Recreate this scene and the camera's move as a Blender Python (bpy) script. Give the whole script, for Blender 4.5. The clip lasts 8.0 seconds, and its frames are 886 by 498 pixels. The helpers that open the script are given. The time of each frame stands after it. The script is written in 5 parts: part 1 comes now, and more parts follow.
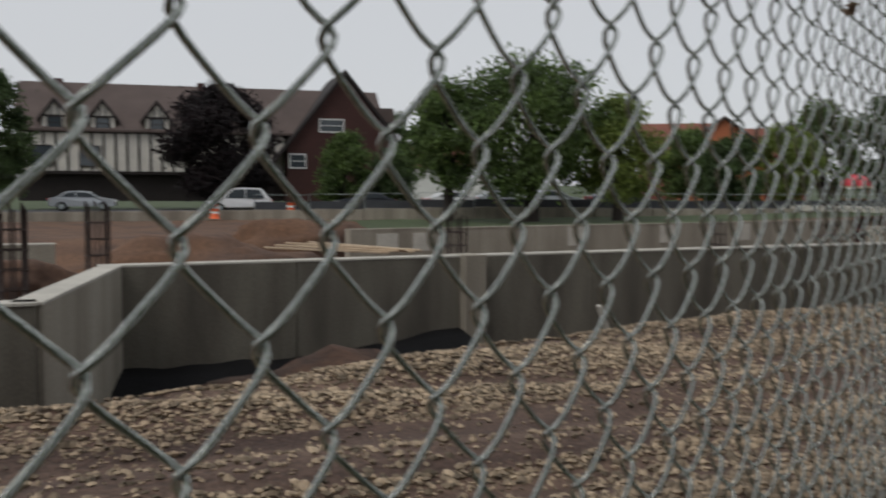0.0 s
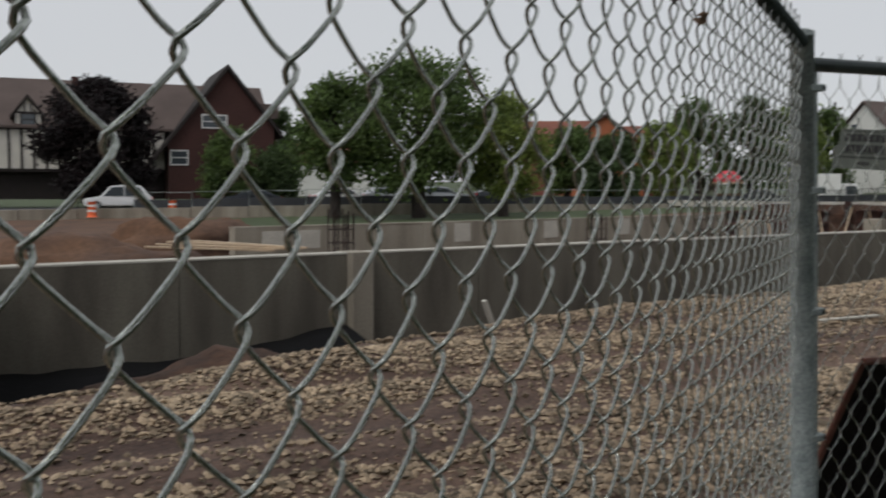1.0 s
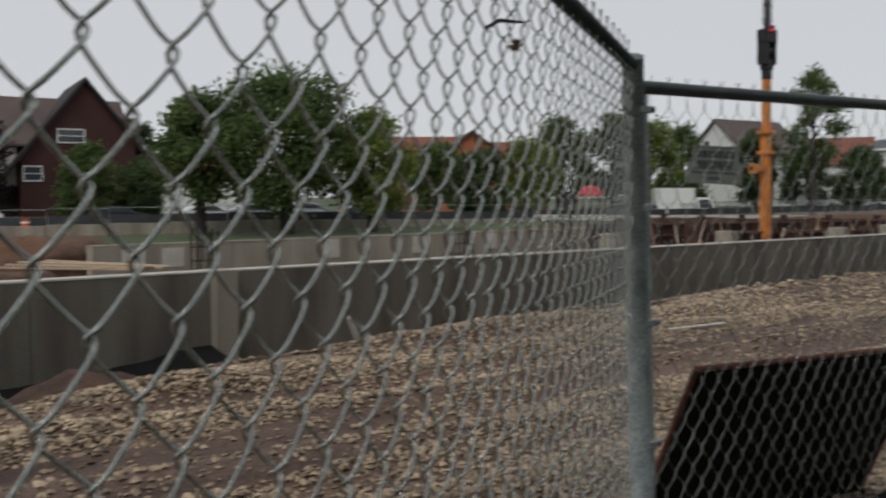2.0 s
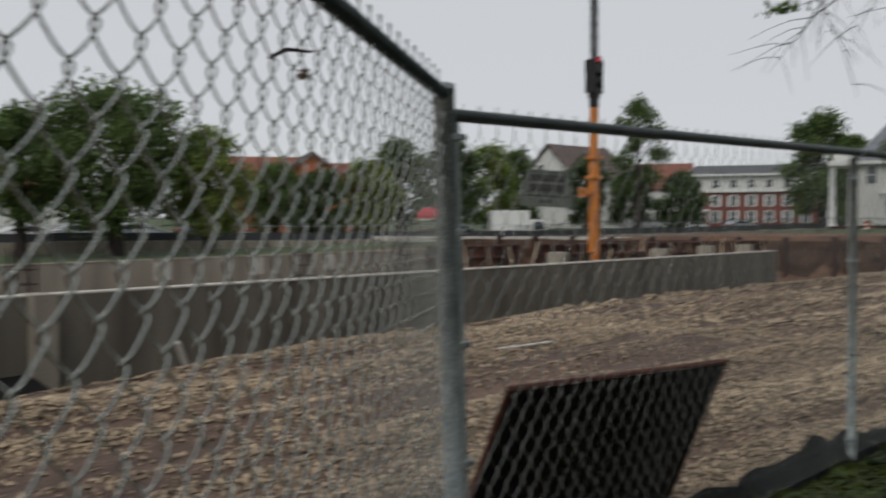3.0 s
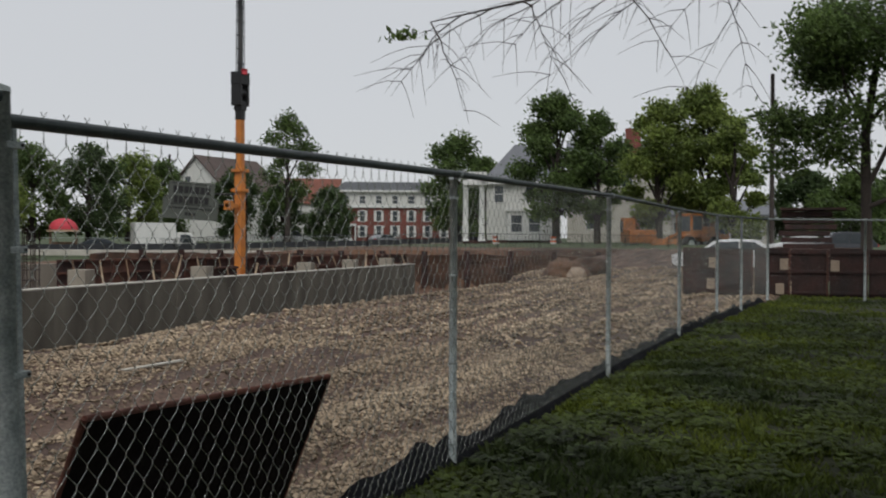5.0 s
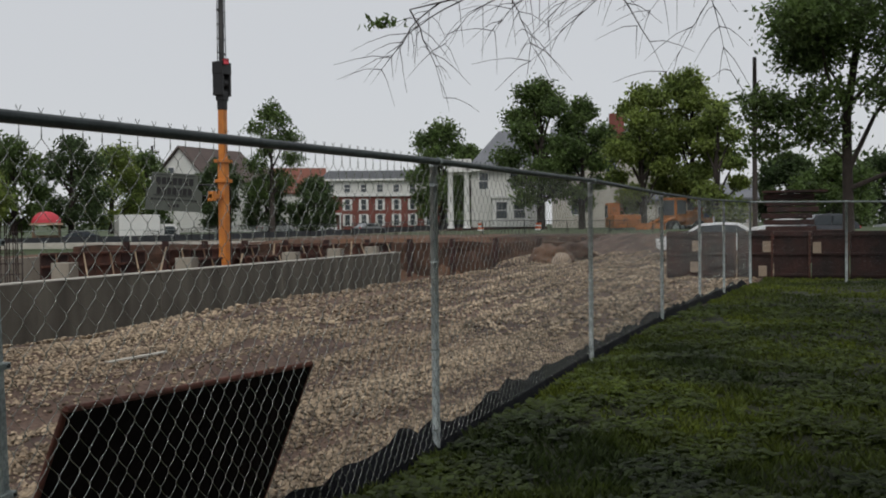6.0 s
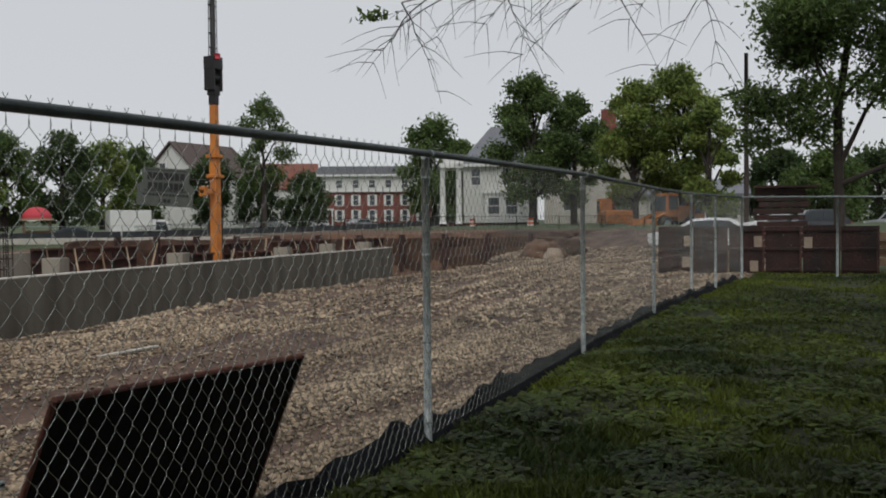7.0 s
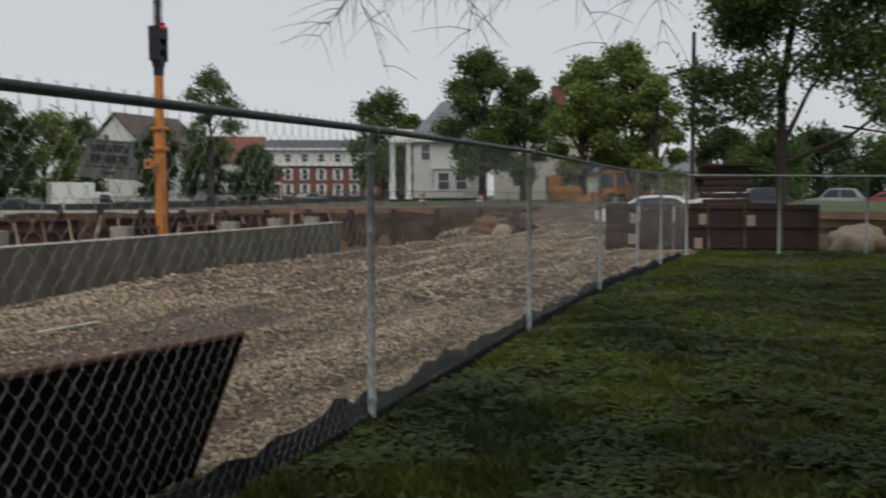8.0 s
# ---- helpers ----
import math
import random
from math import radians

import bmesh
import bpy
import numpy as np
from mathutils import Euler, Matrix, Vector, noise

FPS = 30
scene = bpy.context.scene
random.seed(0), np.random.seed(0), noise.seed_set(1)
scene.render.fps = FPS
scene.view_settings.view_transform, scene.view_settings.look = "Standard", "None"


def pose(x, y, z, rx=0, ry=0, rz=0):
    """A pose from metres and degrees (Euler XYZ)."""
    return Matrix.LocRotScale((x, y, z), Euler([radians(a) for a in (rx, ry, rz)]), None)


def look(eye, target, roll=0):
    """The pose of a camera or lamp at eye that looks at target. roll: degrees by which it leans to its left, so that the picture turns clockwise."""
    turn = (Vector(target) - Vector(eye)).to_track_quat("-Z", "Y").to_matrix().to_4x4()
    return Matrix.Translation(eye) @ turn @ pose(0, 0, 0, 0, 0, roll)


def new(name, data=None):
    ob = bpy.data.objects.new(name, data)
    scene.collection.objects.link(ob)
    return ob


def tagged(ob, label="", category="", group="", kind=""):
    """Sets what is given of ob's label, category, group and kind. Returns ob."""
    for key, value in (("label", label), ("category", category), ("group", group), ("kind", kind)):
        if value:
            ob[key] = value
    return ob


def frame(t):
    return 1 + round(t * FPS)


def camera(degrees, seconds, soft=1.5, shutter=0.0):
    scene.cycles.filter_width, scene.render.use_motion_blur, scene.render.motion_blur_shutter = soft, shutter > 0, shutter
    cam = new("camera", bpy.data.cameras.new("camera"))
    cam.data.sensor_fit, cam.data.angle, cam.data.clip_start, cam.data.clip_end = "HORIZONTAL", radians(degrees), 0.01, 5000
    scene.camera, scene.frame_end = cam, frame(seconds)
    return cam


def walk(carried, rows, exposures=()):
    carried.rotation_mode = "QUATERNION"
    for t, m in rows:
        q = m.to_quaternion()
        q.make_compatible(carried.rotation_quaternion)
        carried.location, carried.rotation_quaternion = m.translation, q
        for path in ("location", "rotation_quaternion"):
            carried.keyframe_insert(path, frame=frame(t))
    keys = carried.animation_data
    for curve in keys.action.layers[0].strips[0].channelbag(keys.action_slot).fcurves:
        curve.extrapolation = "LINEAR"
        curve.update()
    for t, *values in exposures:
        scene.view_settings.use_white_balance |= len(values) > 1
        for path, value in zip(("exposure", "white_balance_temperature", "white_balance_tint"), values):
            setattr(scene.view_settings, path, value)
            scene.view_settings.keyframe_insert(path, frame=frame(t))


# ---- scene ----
PATH = [
    (0, look((-2.276, -1.926, 1.366), (-1.250, 0.621, 1.205), 0.25)),
    (0.5, look((-2.264, -1.944, 1.367), (-1.068, 0.525, 1.176), -0.33)),
    (1, look((-2.269, -1.959, 1.371), (-0.951, 0.448, 1.201), 0.04)),
    (1.5, look((-2.241, -1.980, 1.375), (-0.764, 0.335, 1.228), 0.14)),
    (3, look((-2.162, -2.076, 1.390), (-0.182, -0.169, 1.323), -0.10)),
    (3.5, look((-2.108, -2.103, 1.396), (0.084, -0.443, 1.382), 0.86)),
    (4, look((-2.045, -2.156, 1.409), (0.328, -0.766, 1.419), -0.15)),
    (4.5, look((-2.033, -2.207, 1.403), (0.445, -1.015, 1.399), 0.40)),
    (5, look((-1.982, -2.221, 1.405), (0.547, -1.140, 1.378), 0.23)),
    (6.5, look((-2.005, -2.273, 1.391), (0.540, -1.233, 1.322), -0.70)),
    (7, look((-1.984, -2.258, 1.379), (0.568, -1.236, 1.304), -0.61)),
    (7.5, look((-1.989, -2.271, 1.395), (0.570, -1.268, 1.289), -0.97)),
    (8, look((-1.949, -2.276, 1.391), (0.651, -1.391, 1.243), -0.14)),
]

cam = camera(50.0, 8.0, soft=1.9, shutter=0.8)
walk(cam, PATH)

# ---- light: an even overcast sky with a weak, wide sun behind the clouds ----
world = bpy.data.worlds.new("overcast_sky")
scene.world = world
world.use_nodes = True
wn = world.node_tree
bg = wn.nodes["Background"]
sky = wn.nodes.new("ShaderNodeTexSky")
sky.sky_type = "NISHITA"
sky.sun_disc = False
sky.sun_elevation, sky.sun_rotation = radians(51), radians(247)
cloud = wn.nodes.new("ShaderNodeMixRGB")
cloud.inputs["Fac"].default_value = 0.93
cloud.inputs["Color2"].default_value = (5.85, 5.98, 6.2, 1)
wn.links.new(sky.outputs["Color"], cloud.inputs["Color1"])
wn.links.new(cloud.outputs["Color"], bg.inputs["Color"])
bg.inputs["Strength"].default_value = 0.105
sun = new("sun", bpy.data.lights.new("sun", "SUN"))
sun.data.energy, sun.data.angle, sun.data.color = 1.15, radians(28), (1.0, 0.97, 0.92)
sun.matrix_world = look((-30, -13, 40), (0, 0, 0))


# ---- materials ----
def mat(name, color, rough=0.8, metal=0.0, vary=0.25, scale=3.0, fine=40.0, bump=0.2, second=None, rand=0.0, streak=False, spec=0.5, stretch=None):
    """A surface with variation at two scales; second: a colour that large stains blend to; rand: variation piece by piece."""
    m = bpy.data.materials.new(name)
    m.use_nodes = True
    nt = m.node_tree
    n, l = nt.nodes, nt.links
    b = n["Principled BSDF"]
    b.inputs["Roughness"].default_value, b.inputs["Metallic"].default_value = rough, metal
    b.inputs["Specular IOR Level"].default_value = spec
    tc = n.new("ShaderNodeTexCoord")
    src = tc.outputs["Object"]
    if streak or stretch:
        mp = n.new("ShaderNodeMapping")
        mp.inputs["Scale"].default_value = stretch or (1.0, 1.0, 0.18)
        l.new(src, mp.inputs["Vector"])
        src = mp.outputs["Vector"]
    big, small = n.new("ShaderNodeTexNoise"), n.new("ShaderNodeTexNoise")
    for t, sc, det in ((big, scale, 5), (small, fine, 4)):
        t.inputs["Scale"].default_value, t.inputs["Detail"].default_value = sc, det
    l.new(src, big.inputs["Vector"])
    l.new(tc.outputs["Object"], small.inputs["Vector"])
    ramp = n.new("ShaderNodeMapRange")
    ramp.inputs["From Min"].default_value, ramp.inputs["From Max"].default_value = 0.35, 0.65
    l.new(big.outputs["Fac"], ramp.inputs["Value"])
    base = n.new("ShaderNodeMixRGB")
    base.inputs["Color1"].default_value = (*color, 1)
    sec = second or tuple(c * (1 - vary) for c in color)
    base.inputs["Color2"].default_value = (*sec, 1)
    l.new(ramp.outputs["Result"], base.inputs["Fac"])
    val = n.new("ShaderNodeMapRange")
    val.inputs["From Min"].default_value, val.inputs["From Max"].default_value = 0.25, 0.75
    val.inputs["To Min"].default_value, val.inputs["To Max"].default_value = 1 - vary, 1 + vary
    l.new(small.outputs["Fac"], val.inputs["Value"])
    hsv = n.new("ShaderNodeHueSaturation")
    l.new(base.outputs["Color"], hsv.inputs["Color"])
    out = val.outputs["Result"]
    if rand:
        geo = n.new("ShaderNodeNewGeometry")
        pr = n.new("ShaderNodeMapRange")
        pr.inputs["To Min"].default_value, pr.inputs["To Max"].default_value = 1 - rand, 1 + rand
        l.new(geo.outputs["Random Per Island"], pr.inputs["Value"])
        mul = n.new("ShaderNodeMath")
        mul.operation = "MULTIPLY"
        l.new(out, mul.inputs[0])
        l.new(pr.outputs["Result"], mul.inputs[1])
        out = mul.outputs["Value"]
    l.new(out, hsv.inputs["Value"])
    l.new(hsv.outputs["Color"], b.inputs["Base Color"])
    if bump:
        bp = n.new("ShaderNodeBump")
        bp.inputs["Strength"].default_value, bp.inputs["Distance"].default_value = bump, 0.02
        l.new(small.outputs["Fac"], bp.inputs["Height"])
        l.new(bp.outputs["Normal"], b.inputs["Normal"])
    return m


def leafy(name, color, dark):
    """Foliage: matt leaves that let part of the light through."""
    m = mat(name, color, 0.6, 0, 0.2, 0.4, 2.5, 0, dark, rand=0.55)
    nt = m.node_tree
    b, out = nt.nodes["Principled BSDF"], nt.nodes["Material Output"]
    tl, mx = nt.nodes.new("ShaderNodeBsdfTranslucent"), nt.nodes.new("ShaderNodeMixShader")
    mx.inputs["Fac"].default_value = 0.45
    nt.links.new(b.inputs["Base Color"].links[0].from_socket, tl.inputs["Color"])
    nt.links.new(b.outputs["BSDF"], mx.inputs[1])
    nt.links.new(tl.outputs["BSDF"], mx.inputs[2])
    nt.links.new(mx.outputs["Shader"], out.inputs["Surface"])
    return m


def glass(name, tint):
    m = bpy.data.materials.new(name)
    m.use_nodes = True
    b = m.node_tree.nodes["Principled BSDF"]
    b.inputs["Base Color"].default_value = (*tint, 1)
    b.inputs["Roughness"].default_value = 0.06
    b.inputs["Specular IOR Level"].default_value = 0.6
    return m


GRAVEL = mat("gravel_bed", (0.150, 0.096, 0.070), 0.95, 0, 0.5, 0.9, 26, 0.9, (0.058, 0.034, 0.026), stretch=(0.35, 2.2, 1.0))
STONE = mat("gravel_stone", (0.355, 0.278, 0.192), 0.92, 0, 0.2, 0.5, 30, 0.3, (0.20, 0.148, 0.10), rand=0.7, stretch=(0.35, 2.2, 1.0))
DIRT = mat("bare_earth", (0.072, 0.036, 0.022), 0.95, 0, 0.4, 1.6, 12, 0.9, (0.034, 0.019, 0.013))
CLAY = mat("excavated_clay", (0.135, 0.071, 0.040), 0.95, 0, 0.3, 0.6, 7, 0.8, (0.075, 0.042, 0.029))
SAND = mat("sand_heap", (0.36, 0.28, 0.21), 0.95, 0, 0.2, 1.2, 12, 0.6)
SOIL = mat("lawn_soil", (0.036, 0.044, 0.013), 0.95, 0, 0.4, 0.9, 18, 0.8, (0.020, 0.022, 0.010))
LAWN = mat("far_lawn", (0.060, 0.085, 0.032), 0.95, 0, 0.3, 0.4, 6, 0.6)
BLADE = leafy("grass_blade", (0.15, 0.185, 0.020), (0.036, 0.056, 0.012))
WEED = leafy("weed_leaf", (0.120, 0.165, 0.018), (0.036, 0.056, 0.012))
ASPHALT = mat("asphalt", (0.10, 0.10, 0.105), 0.9, 0, 0.2, 0.5, 30, 0.3)
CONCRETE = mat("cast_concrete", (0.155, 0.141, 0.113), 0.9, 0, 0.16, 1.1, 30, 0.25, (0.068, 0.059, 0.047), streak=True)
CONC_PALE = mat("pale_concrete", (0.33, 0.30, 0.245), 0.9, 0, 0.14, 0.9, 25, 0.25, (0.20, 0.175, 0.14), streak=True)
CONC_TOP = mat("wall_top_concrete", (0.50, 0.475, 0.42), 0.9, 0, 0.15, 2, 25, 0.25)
MEMBRANE = mat("black_membrane", (0.007, 0.007, 0.008), 0.85, 0, 0.3, 3, 20, 0.4, spec=0.15)
SILT = mat("silt_fabric", (0.011, 0.012, 0.015), 0.95, 0, 0.4, 6, 80, 0.5, spec=0.15)
GALV = mat("galvanised_steel", (0.42, 0.46, 0.45), 0.55, 0.5, 0.35, 14, 110, 0.2, (0.25, 0.29, 0.285))
WIRE = mat("galvanised_wire", (0.52, 0.54, 0.50), 0.26, 0.97, 0.15, 12, 200, 0.1, (0.38, 0.40, 0.37))
DARKRAIL = mat("weathered_rail", (0.065, 0.085, 0.082), 0.5, 0.6, 0.3, 10, 70, 0.2)
PLATE = mat("dark_steel_plate", (0.010, 0.008, 0.007), 0.95, 0.0, 0.4, 5, 40, 0.3, spec=0.1)
RUSTEDGE = mat("rusty_edge", (0.17, 0.065, 0.045), 0.85, 0.1, 0.3, 8, 40, 0.3)
RUST = mat("rusted_formwork", (0.11, 0.045, 0.03), 0.85, 0.1, 0.4, 2, 20, 0.4, (0.05, 0.025, 0.02))
RUSTDARK = mat("dark_rusted_sheet", (0.052, 0.020, 0.016), 0.8, 0.15, 0.4, 2.2, 20, 0.4, (0.022, 0.013, 0.012))
REBAR = mat("rebar_steel", (0.07, 0.05, 0.045), 0.8, 0.3, 0.3, 8, 40, 0.2)
TIMBER = mat("sawn_timber", (0.50, 0.38, 0.26), 0.85, 0, 0.2, 2, 25, 0.3)
OLDWOOD = mat("weathered_timber", (0.26, 0.17, 0.11), 0.9, 0, 0.3, 2, 25, 0.3)
ORANGE = mat("orange_paint", (0.62, 0.22, 0.03), 0.45, 0, 0.15, 2, 30, 0.1, (0.45, 0.15, 0.03))
YELLOW = mat("machine_yellow", (0.38, 0.125, 0.022), 0.55, 0, 0.3, 2, 30, 0.1, (0.20, 0.075, 0.02))
BLACK = mat("black_steel", (0.016, 0.016, 0.017), 0.5, 0.2, 0.3, 4, 40, 0.15)
SIGNGREY = mat("grey_sign_face", (0.085, 0.097, 0.082), 0.6, 0, 0.15, 3, 30, 0.1)
WHITE = mat("white_paint", (0.74, 0.74, 0.72), 0.6, 0, 0.06, 1.2, 20, 0.1)
OFFWHITE = mat("white_siding", (0.66, 0.66, 0.63), 0.75, 0, 0.08, 0.6, 15, 0.15)
BRICKRED = mat("red_brick", (0.22, 0.075, 0.06), 0.9, 0, 0.25, 0.5, 8, 0.3)
BRICKBROWN = mat("brown_brick", (0.062, 0.024, 0.020), 0.9, 0, 0.25, 0.4, 6, 0.3)
BRICKORANGE = mat("orange_brick", (0.40, 0.13, 0.06), 0.9, 0, 0.2, 0.4, 6, 0.3)
STUCCO = mat("cream_stucco", (0.66, 0.62, 0.56), 0.85, 0, 0.12, 0.7, 12, 0.2)
# timber's own dark brown; on the house's ground floor it stands for shade
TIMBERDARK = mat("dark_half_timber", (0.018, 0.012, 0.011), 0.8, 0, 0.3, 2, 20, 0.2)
ROOFBROWN = mat("brown_shingle", (0.105, 0.078, 0.070), 0.9, 0, 0.2, 0.5, 14, 0.4)
ROOFGREY = mat("grey_shingle", (0.20, 0.21, 0.23), 0.9, 0, 0.15, 0.5, 14, 0.4)
ROOFRED = mat("red_roof_tile", (0.22, 0.085, 0.06), 0.9, 0, 0.2, 0.5, 10, 0.4)
PANE = glass("dark_window_pane", (0.05, 0.06, 0.07))
TYRE = mat("tyre_rubber", (0.02, 0.02, 0.02), 0.9, 0, 0.2, 5, 40, 0.2)
BARK = mat("tree_bark", (0.045, 0.035, 0.030), 0.95, 0, 0.35, 3, 25, 0.7)
LEAF = leafy("tree_leaf", (0.12, 0.18, 0.048), (0.070, 0.115, 0.033))
LEAFBRIGHT = leafy("light_tree_leaf", (0.215, 0.27, 0.060), (0.135, 0.19, 0.046))
LEAFDARK = leafy("dark_tree_leaf", (0.080, 0.125, 0.042), (0.050, 0.082, 0.029))
LEAFCOPPER = leafy("copper_beech_leaf", (0.020, 0.012, 0.013), (0.012, 0.008, 0.009))
CARRED = mat("red_canvas", (0.55, 0.05, 0.07), 0.7, 0, 0.1, 2, 20, 0.1)
SIGNORANGE = mat("traffic_orange", (0.80, 0.14, 0.04), 0.6, 0, 0.1, 2, 20, 0.1)
TAIL = mat("tail_lamp_red", (0.5, 0.02, 0.03), 0.3, 0, 0.1, 2, 20, 0)
SCREEN = mat("dark_fence_screen", (0.045, 0.048, 0.055), 0.85, 0, 0.25, 0.6, 12, 0.2)
CARPAINT = [mat("car_paint_white", (0.70, 0.71, 0.72), 0.3, 0, 0.03, 2, 10, 0), mat("car_paint_silver", (0.36, 0.38, 0.40), 0.3, 0.4, 0.03, 2, 10, 0),
            mat("car_paint_dark", (0.04, 0.045, 0.055), 0.3, 0, 0.03, 2, 10, 0), mat("car_paint_red", (0.30, 0.04, 0.04), 0.3, 0, 0.03, 2, 10, 0)]


# ---- builders ----
def mesh_of(bm, name, material):
    me = bpy.data.meshes.new(name)
    bm.normal_update()
    bm.to_mesh(me)
    bm.free()
    for m in (material if isinstance(material, (list, tuple)) else [material]):
        me.materials.append(m)
    return me


def part(name, bm, material, parent, label=""):
    ob = new(name, mesh_of(bm, name, material) if isinstance(bm, bmesh.types.BMesh) else bm)
    ob.parent = parent
    return tagged(ob, label)


def thing(name, m, label, category, group="", kind=""):
    ob = new(name)
    ob.empty_display_size = 0.2
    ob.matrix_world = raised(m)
    return tagged(ob, label, category, group, kind)


def solid(name, bm, material, label, category="", group="", kind="", m=None):
    ob = new(name, mesh_of(bm, name, material))
    if m is not None:
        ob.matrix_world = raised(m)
    return tagged(ob, label, category, group, kind)


def box(bm, x0, y0, z0, x1, y1, z1, bevel=0.0):
    r = bmesh.ops.create_cube(bm, size=1.0, matrix=Matrix.Translation(((x0 + x1) / 2, (y0 + y1) / 2, (z0 + z1) / 2)) @ Matrix.Diagonal((abs(x1 - x0), abs(y1 - y0), abs(z1 - z0), 1)))
    if bevel:
        es = {e for v in r["verts"] for e in v.link_edges}
        bmesh.ops.bevel(bm, geom=list(es), offset=bevel, segments=2, affect="EDGES", profile=0.6)
    return bm


def boxes(*dims, bevel=0.0):
    bm = bmesh.new()
    for d in dims:
        box(bm, *d, bevel=bevel)
    return bm


def tube(bm, pts, radii, sides=8, caps=True):
    """A round bar along points; radii: one number or one for each point."""
    pts = [Vector(p) for p in pts]
    if not isinstance(radii, (list, tuple)):
        radii = [radii] * len(pts)
    rings, up = [], None
    for i, p in enumerate(pts):
        d = (pts[min(i + 1, len(pts) - 1)] - pts[max(i - 1, 0)]).normalized()
        if up is None or abs(up.dot(d)) > 0.98:
            up = Vector((0, 0, 1)) if abs(d.z) < 0.9 else Vector((1, 0, 0))
        a = d.cross(up).normalized()
        up = a.cross(d).normalized()
        rings.append([bm.verts.new(p + radii[i] * (math.cos(k * 2 * math.pi / sides) * a + math.sin(k * 2 * math.pi / sides) * up)) for k in range(sides)])
    for r, s in zip(rings, rings[1:]):
        for k in range(sides):
            f = bm.faces.new((r[k], r[(k + 1) % sides], s[(k + 1) % sides], s[k]))
            f.smooth = True
    if caps:
        bm.faces.new(rings[0])
        bm.faces.new(rings[-1][::-1])
    return bm


def bars(*specs, sides=8):
    bm = bmesh.new()
    for pts, r in specs:
        tube(bm, pts, r, sides)
    return bm


def prism(bm, poly, y0, y1):
    """A polygon in x and z, drawn out along y."""
    a = [bm.verts.new((x, y0, z)) for x, z in poly]
    b = [bm.verts.new((x, y1, z)) for x, z in poly]
    bm.faces.new(a)
    bm.faces.new(b[::-1])
    for i in range(len(poly)):
        j = (i + 1) % len(poly)
        bm.faces.new((a[j], a[i], b[i], b[j]))
    bmesh.ops.recalc_face_normals(bm, faces=bm.faces)
    return bm


def soup(name, verts, faces, material):
    me = bpy.data.meshes.new(name)
    me.from_pydata(verts.tolist() if hasattr(verts, "tolist") else verts, [], faces.tolist() if hasattr(faces, "tolist") else faces)
    me.materials.append(material)
    me.update()
    return me


# ---- ground ----
def smooth(a, b, v):
    t = min(1.0, max(0.0, (v - a) / (b - a)))
    return t * t * (3 - 2 * t)


def fence_a_y(x):
    return x * 0.682


def fence_b_y(x):
    return 0.0 if x < 12 else -0.06 * (x - 12)


def view_lift(x, y):
    """How far distant ground and things are raised to fit the camera's view, by distance and bearing."""
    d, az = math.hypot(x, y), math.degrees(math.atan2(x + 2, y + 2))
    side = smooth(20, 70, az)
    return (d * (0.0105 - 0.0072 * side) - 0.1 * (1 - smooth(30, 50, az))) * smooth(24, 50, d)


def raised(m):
    """The pose m, raised with distance to fit the camera's view."""
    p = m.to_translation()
    return Matrix.Translation((0, 0, view_lift(p.x, p.y))) @ m


def edge_y(x):
    """The line where the gravel strip breaks off into the pit."""
    base = float(np.interp(x, (-6, -2.3, -0.8, 1.2, 3.9, 10.4, 20, 31), (3.4, 4.3, 4.75, 5.6, 6.45, 7.15, 7.45, 7.9)))
    return base + 2.5 * smooth(31, 36, x) + 0.16 * noise.noise((x * 0.7, 3.1, 0)) + 0.1 * noise.noise((x * 2.3, 9.1, 0))


def far_z(x, y):
    return -1.1 + 1.9 * smooth(5, 70, x) * (1 - 0.5 * smooth(28, 46, y)) - 0.3 * smooth(110, 150, x)


def ground_z(x, y):
    n = 0.035 * noise.noise((x * 0.5, y * 0.5, 0)) + 0.02 * noise.noise((x * 2.1, y * 2.1, 4))
    z = far_z(x, y) * smooth(24, 50, math.hypot(x, y)) + view_lift(x, y) + n
    e = edge_y(x)
    pit = smooth(e, e + 1.7, y) * (1 - smooth(58.2, 59.4, x + 0.25 * y)) * (1 - smooth(33, 41, y - 0.1 * x))
    z = z * (1 - pit) + pit * (-1.75 + 0.5 * noise.noise((x * 0.25, y * 0.25, 7)))
    lip = math.exp(-((y - e + 0.35) / 0.4) ** 2)
    z += 0.07 * lip
    if y < 0 and abs(x) < 22 and y > -20:
        z += 0.03 * noise.noise((x * 1.5, y * 1.5, 21)) * smooth(0.05, 0.6, -y)
    if 0 < y < e and x > -4:
        z += (0.045 * math.sin(y * 5.4 + 1.6 * noise.noise((x * 0.22, y * 0.6, 2)) + 0.04 * x) + 0.06 * noise.noise((x * 0.35, y * 2.4, 6))) * smooth(0.3, 1.2, y) - 0.02
    return z


def axis(breaks):
    out = [breaks[0][0]]
    for (a, _), (b, step) in zip(breaks, breaks[1:]):
        k = max(1, round((b - a) / step))
        out += [a + (b - a) * i / k for i in range(1, k + 1)]
    return out


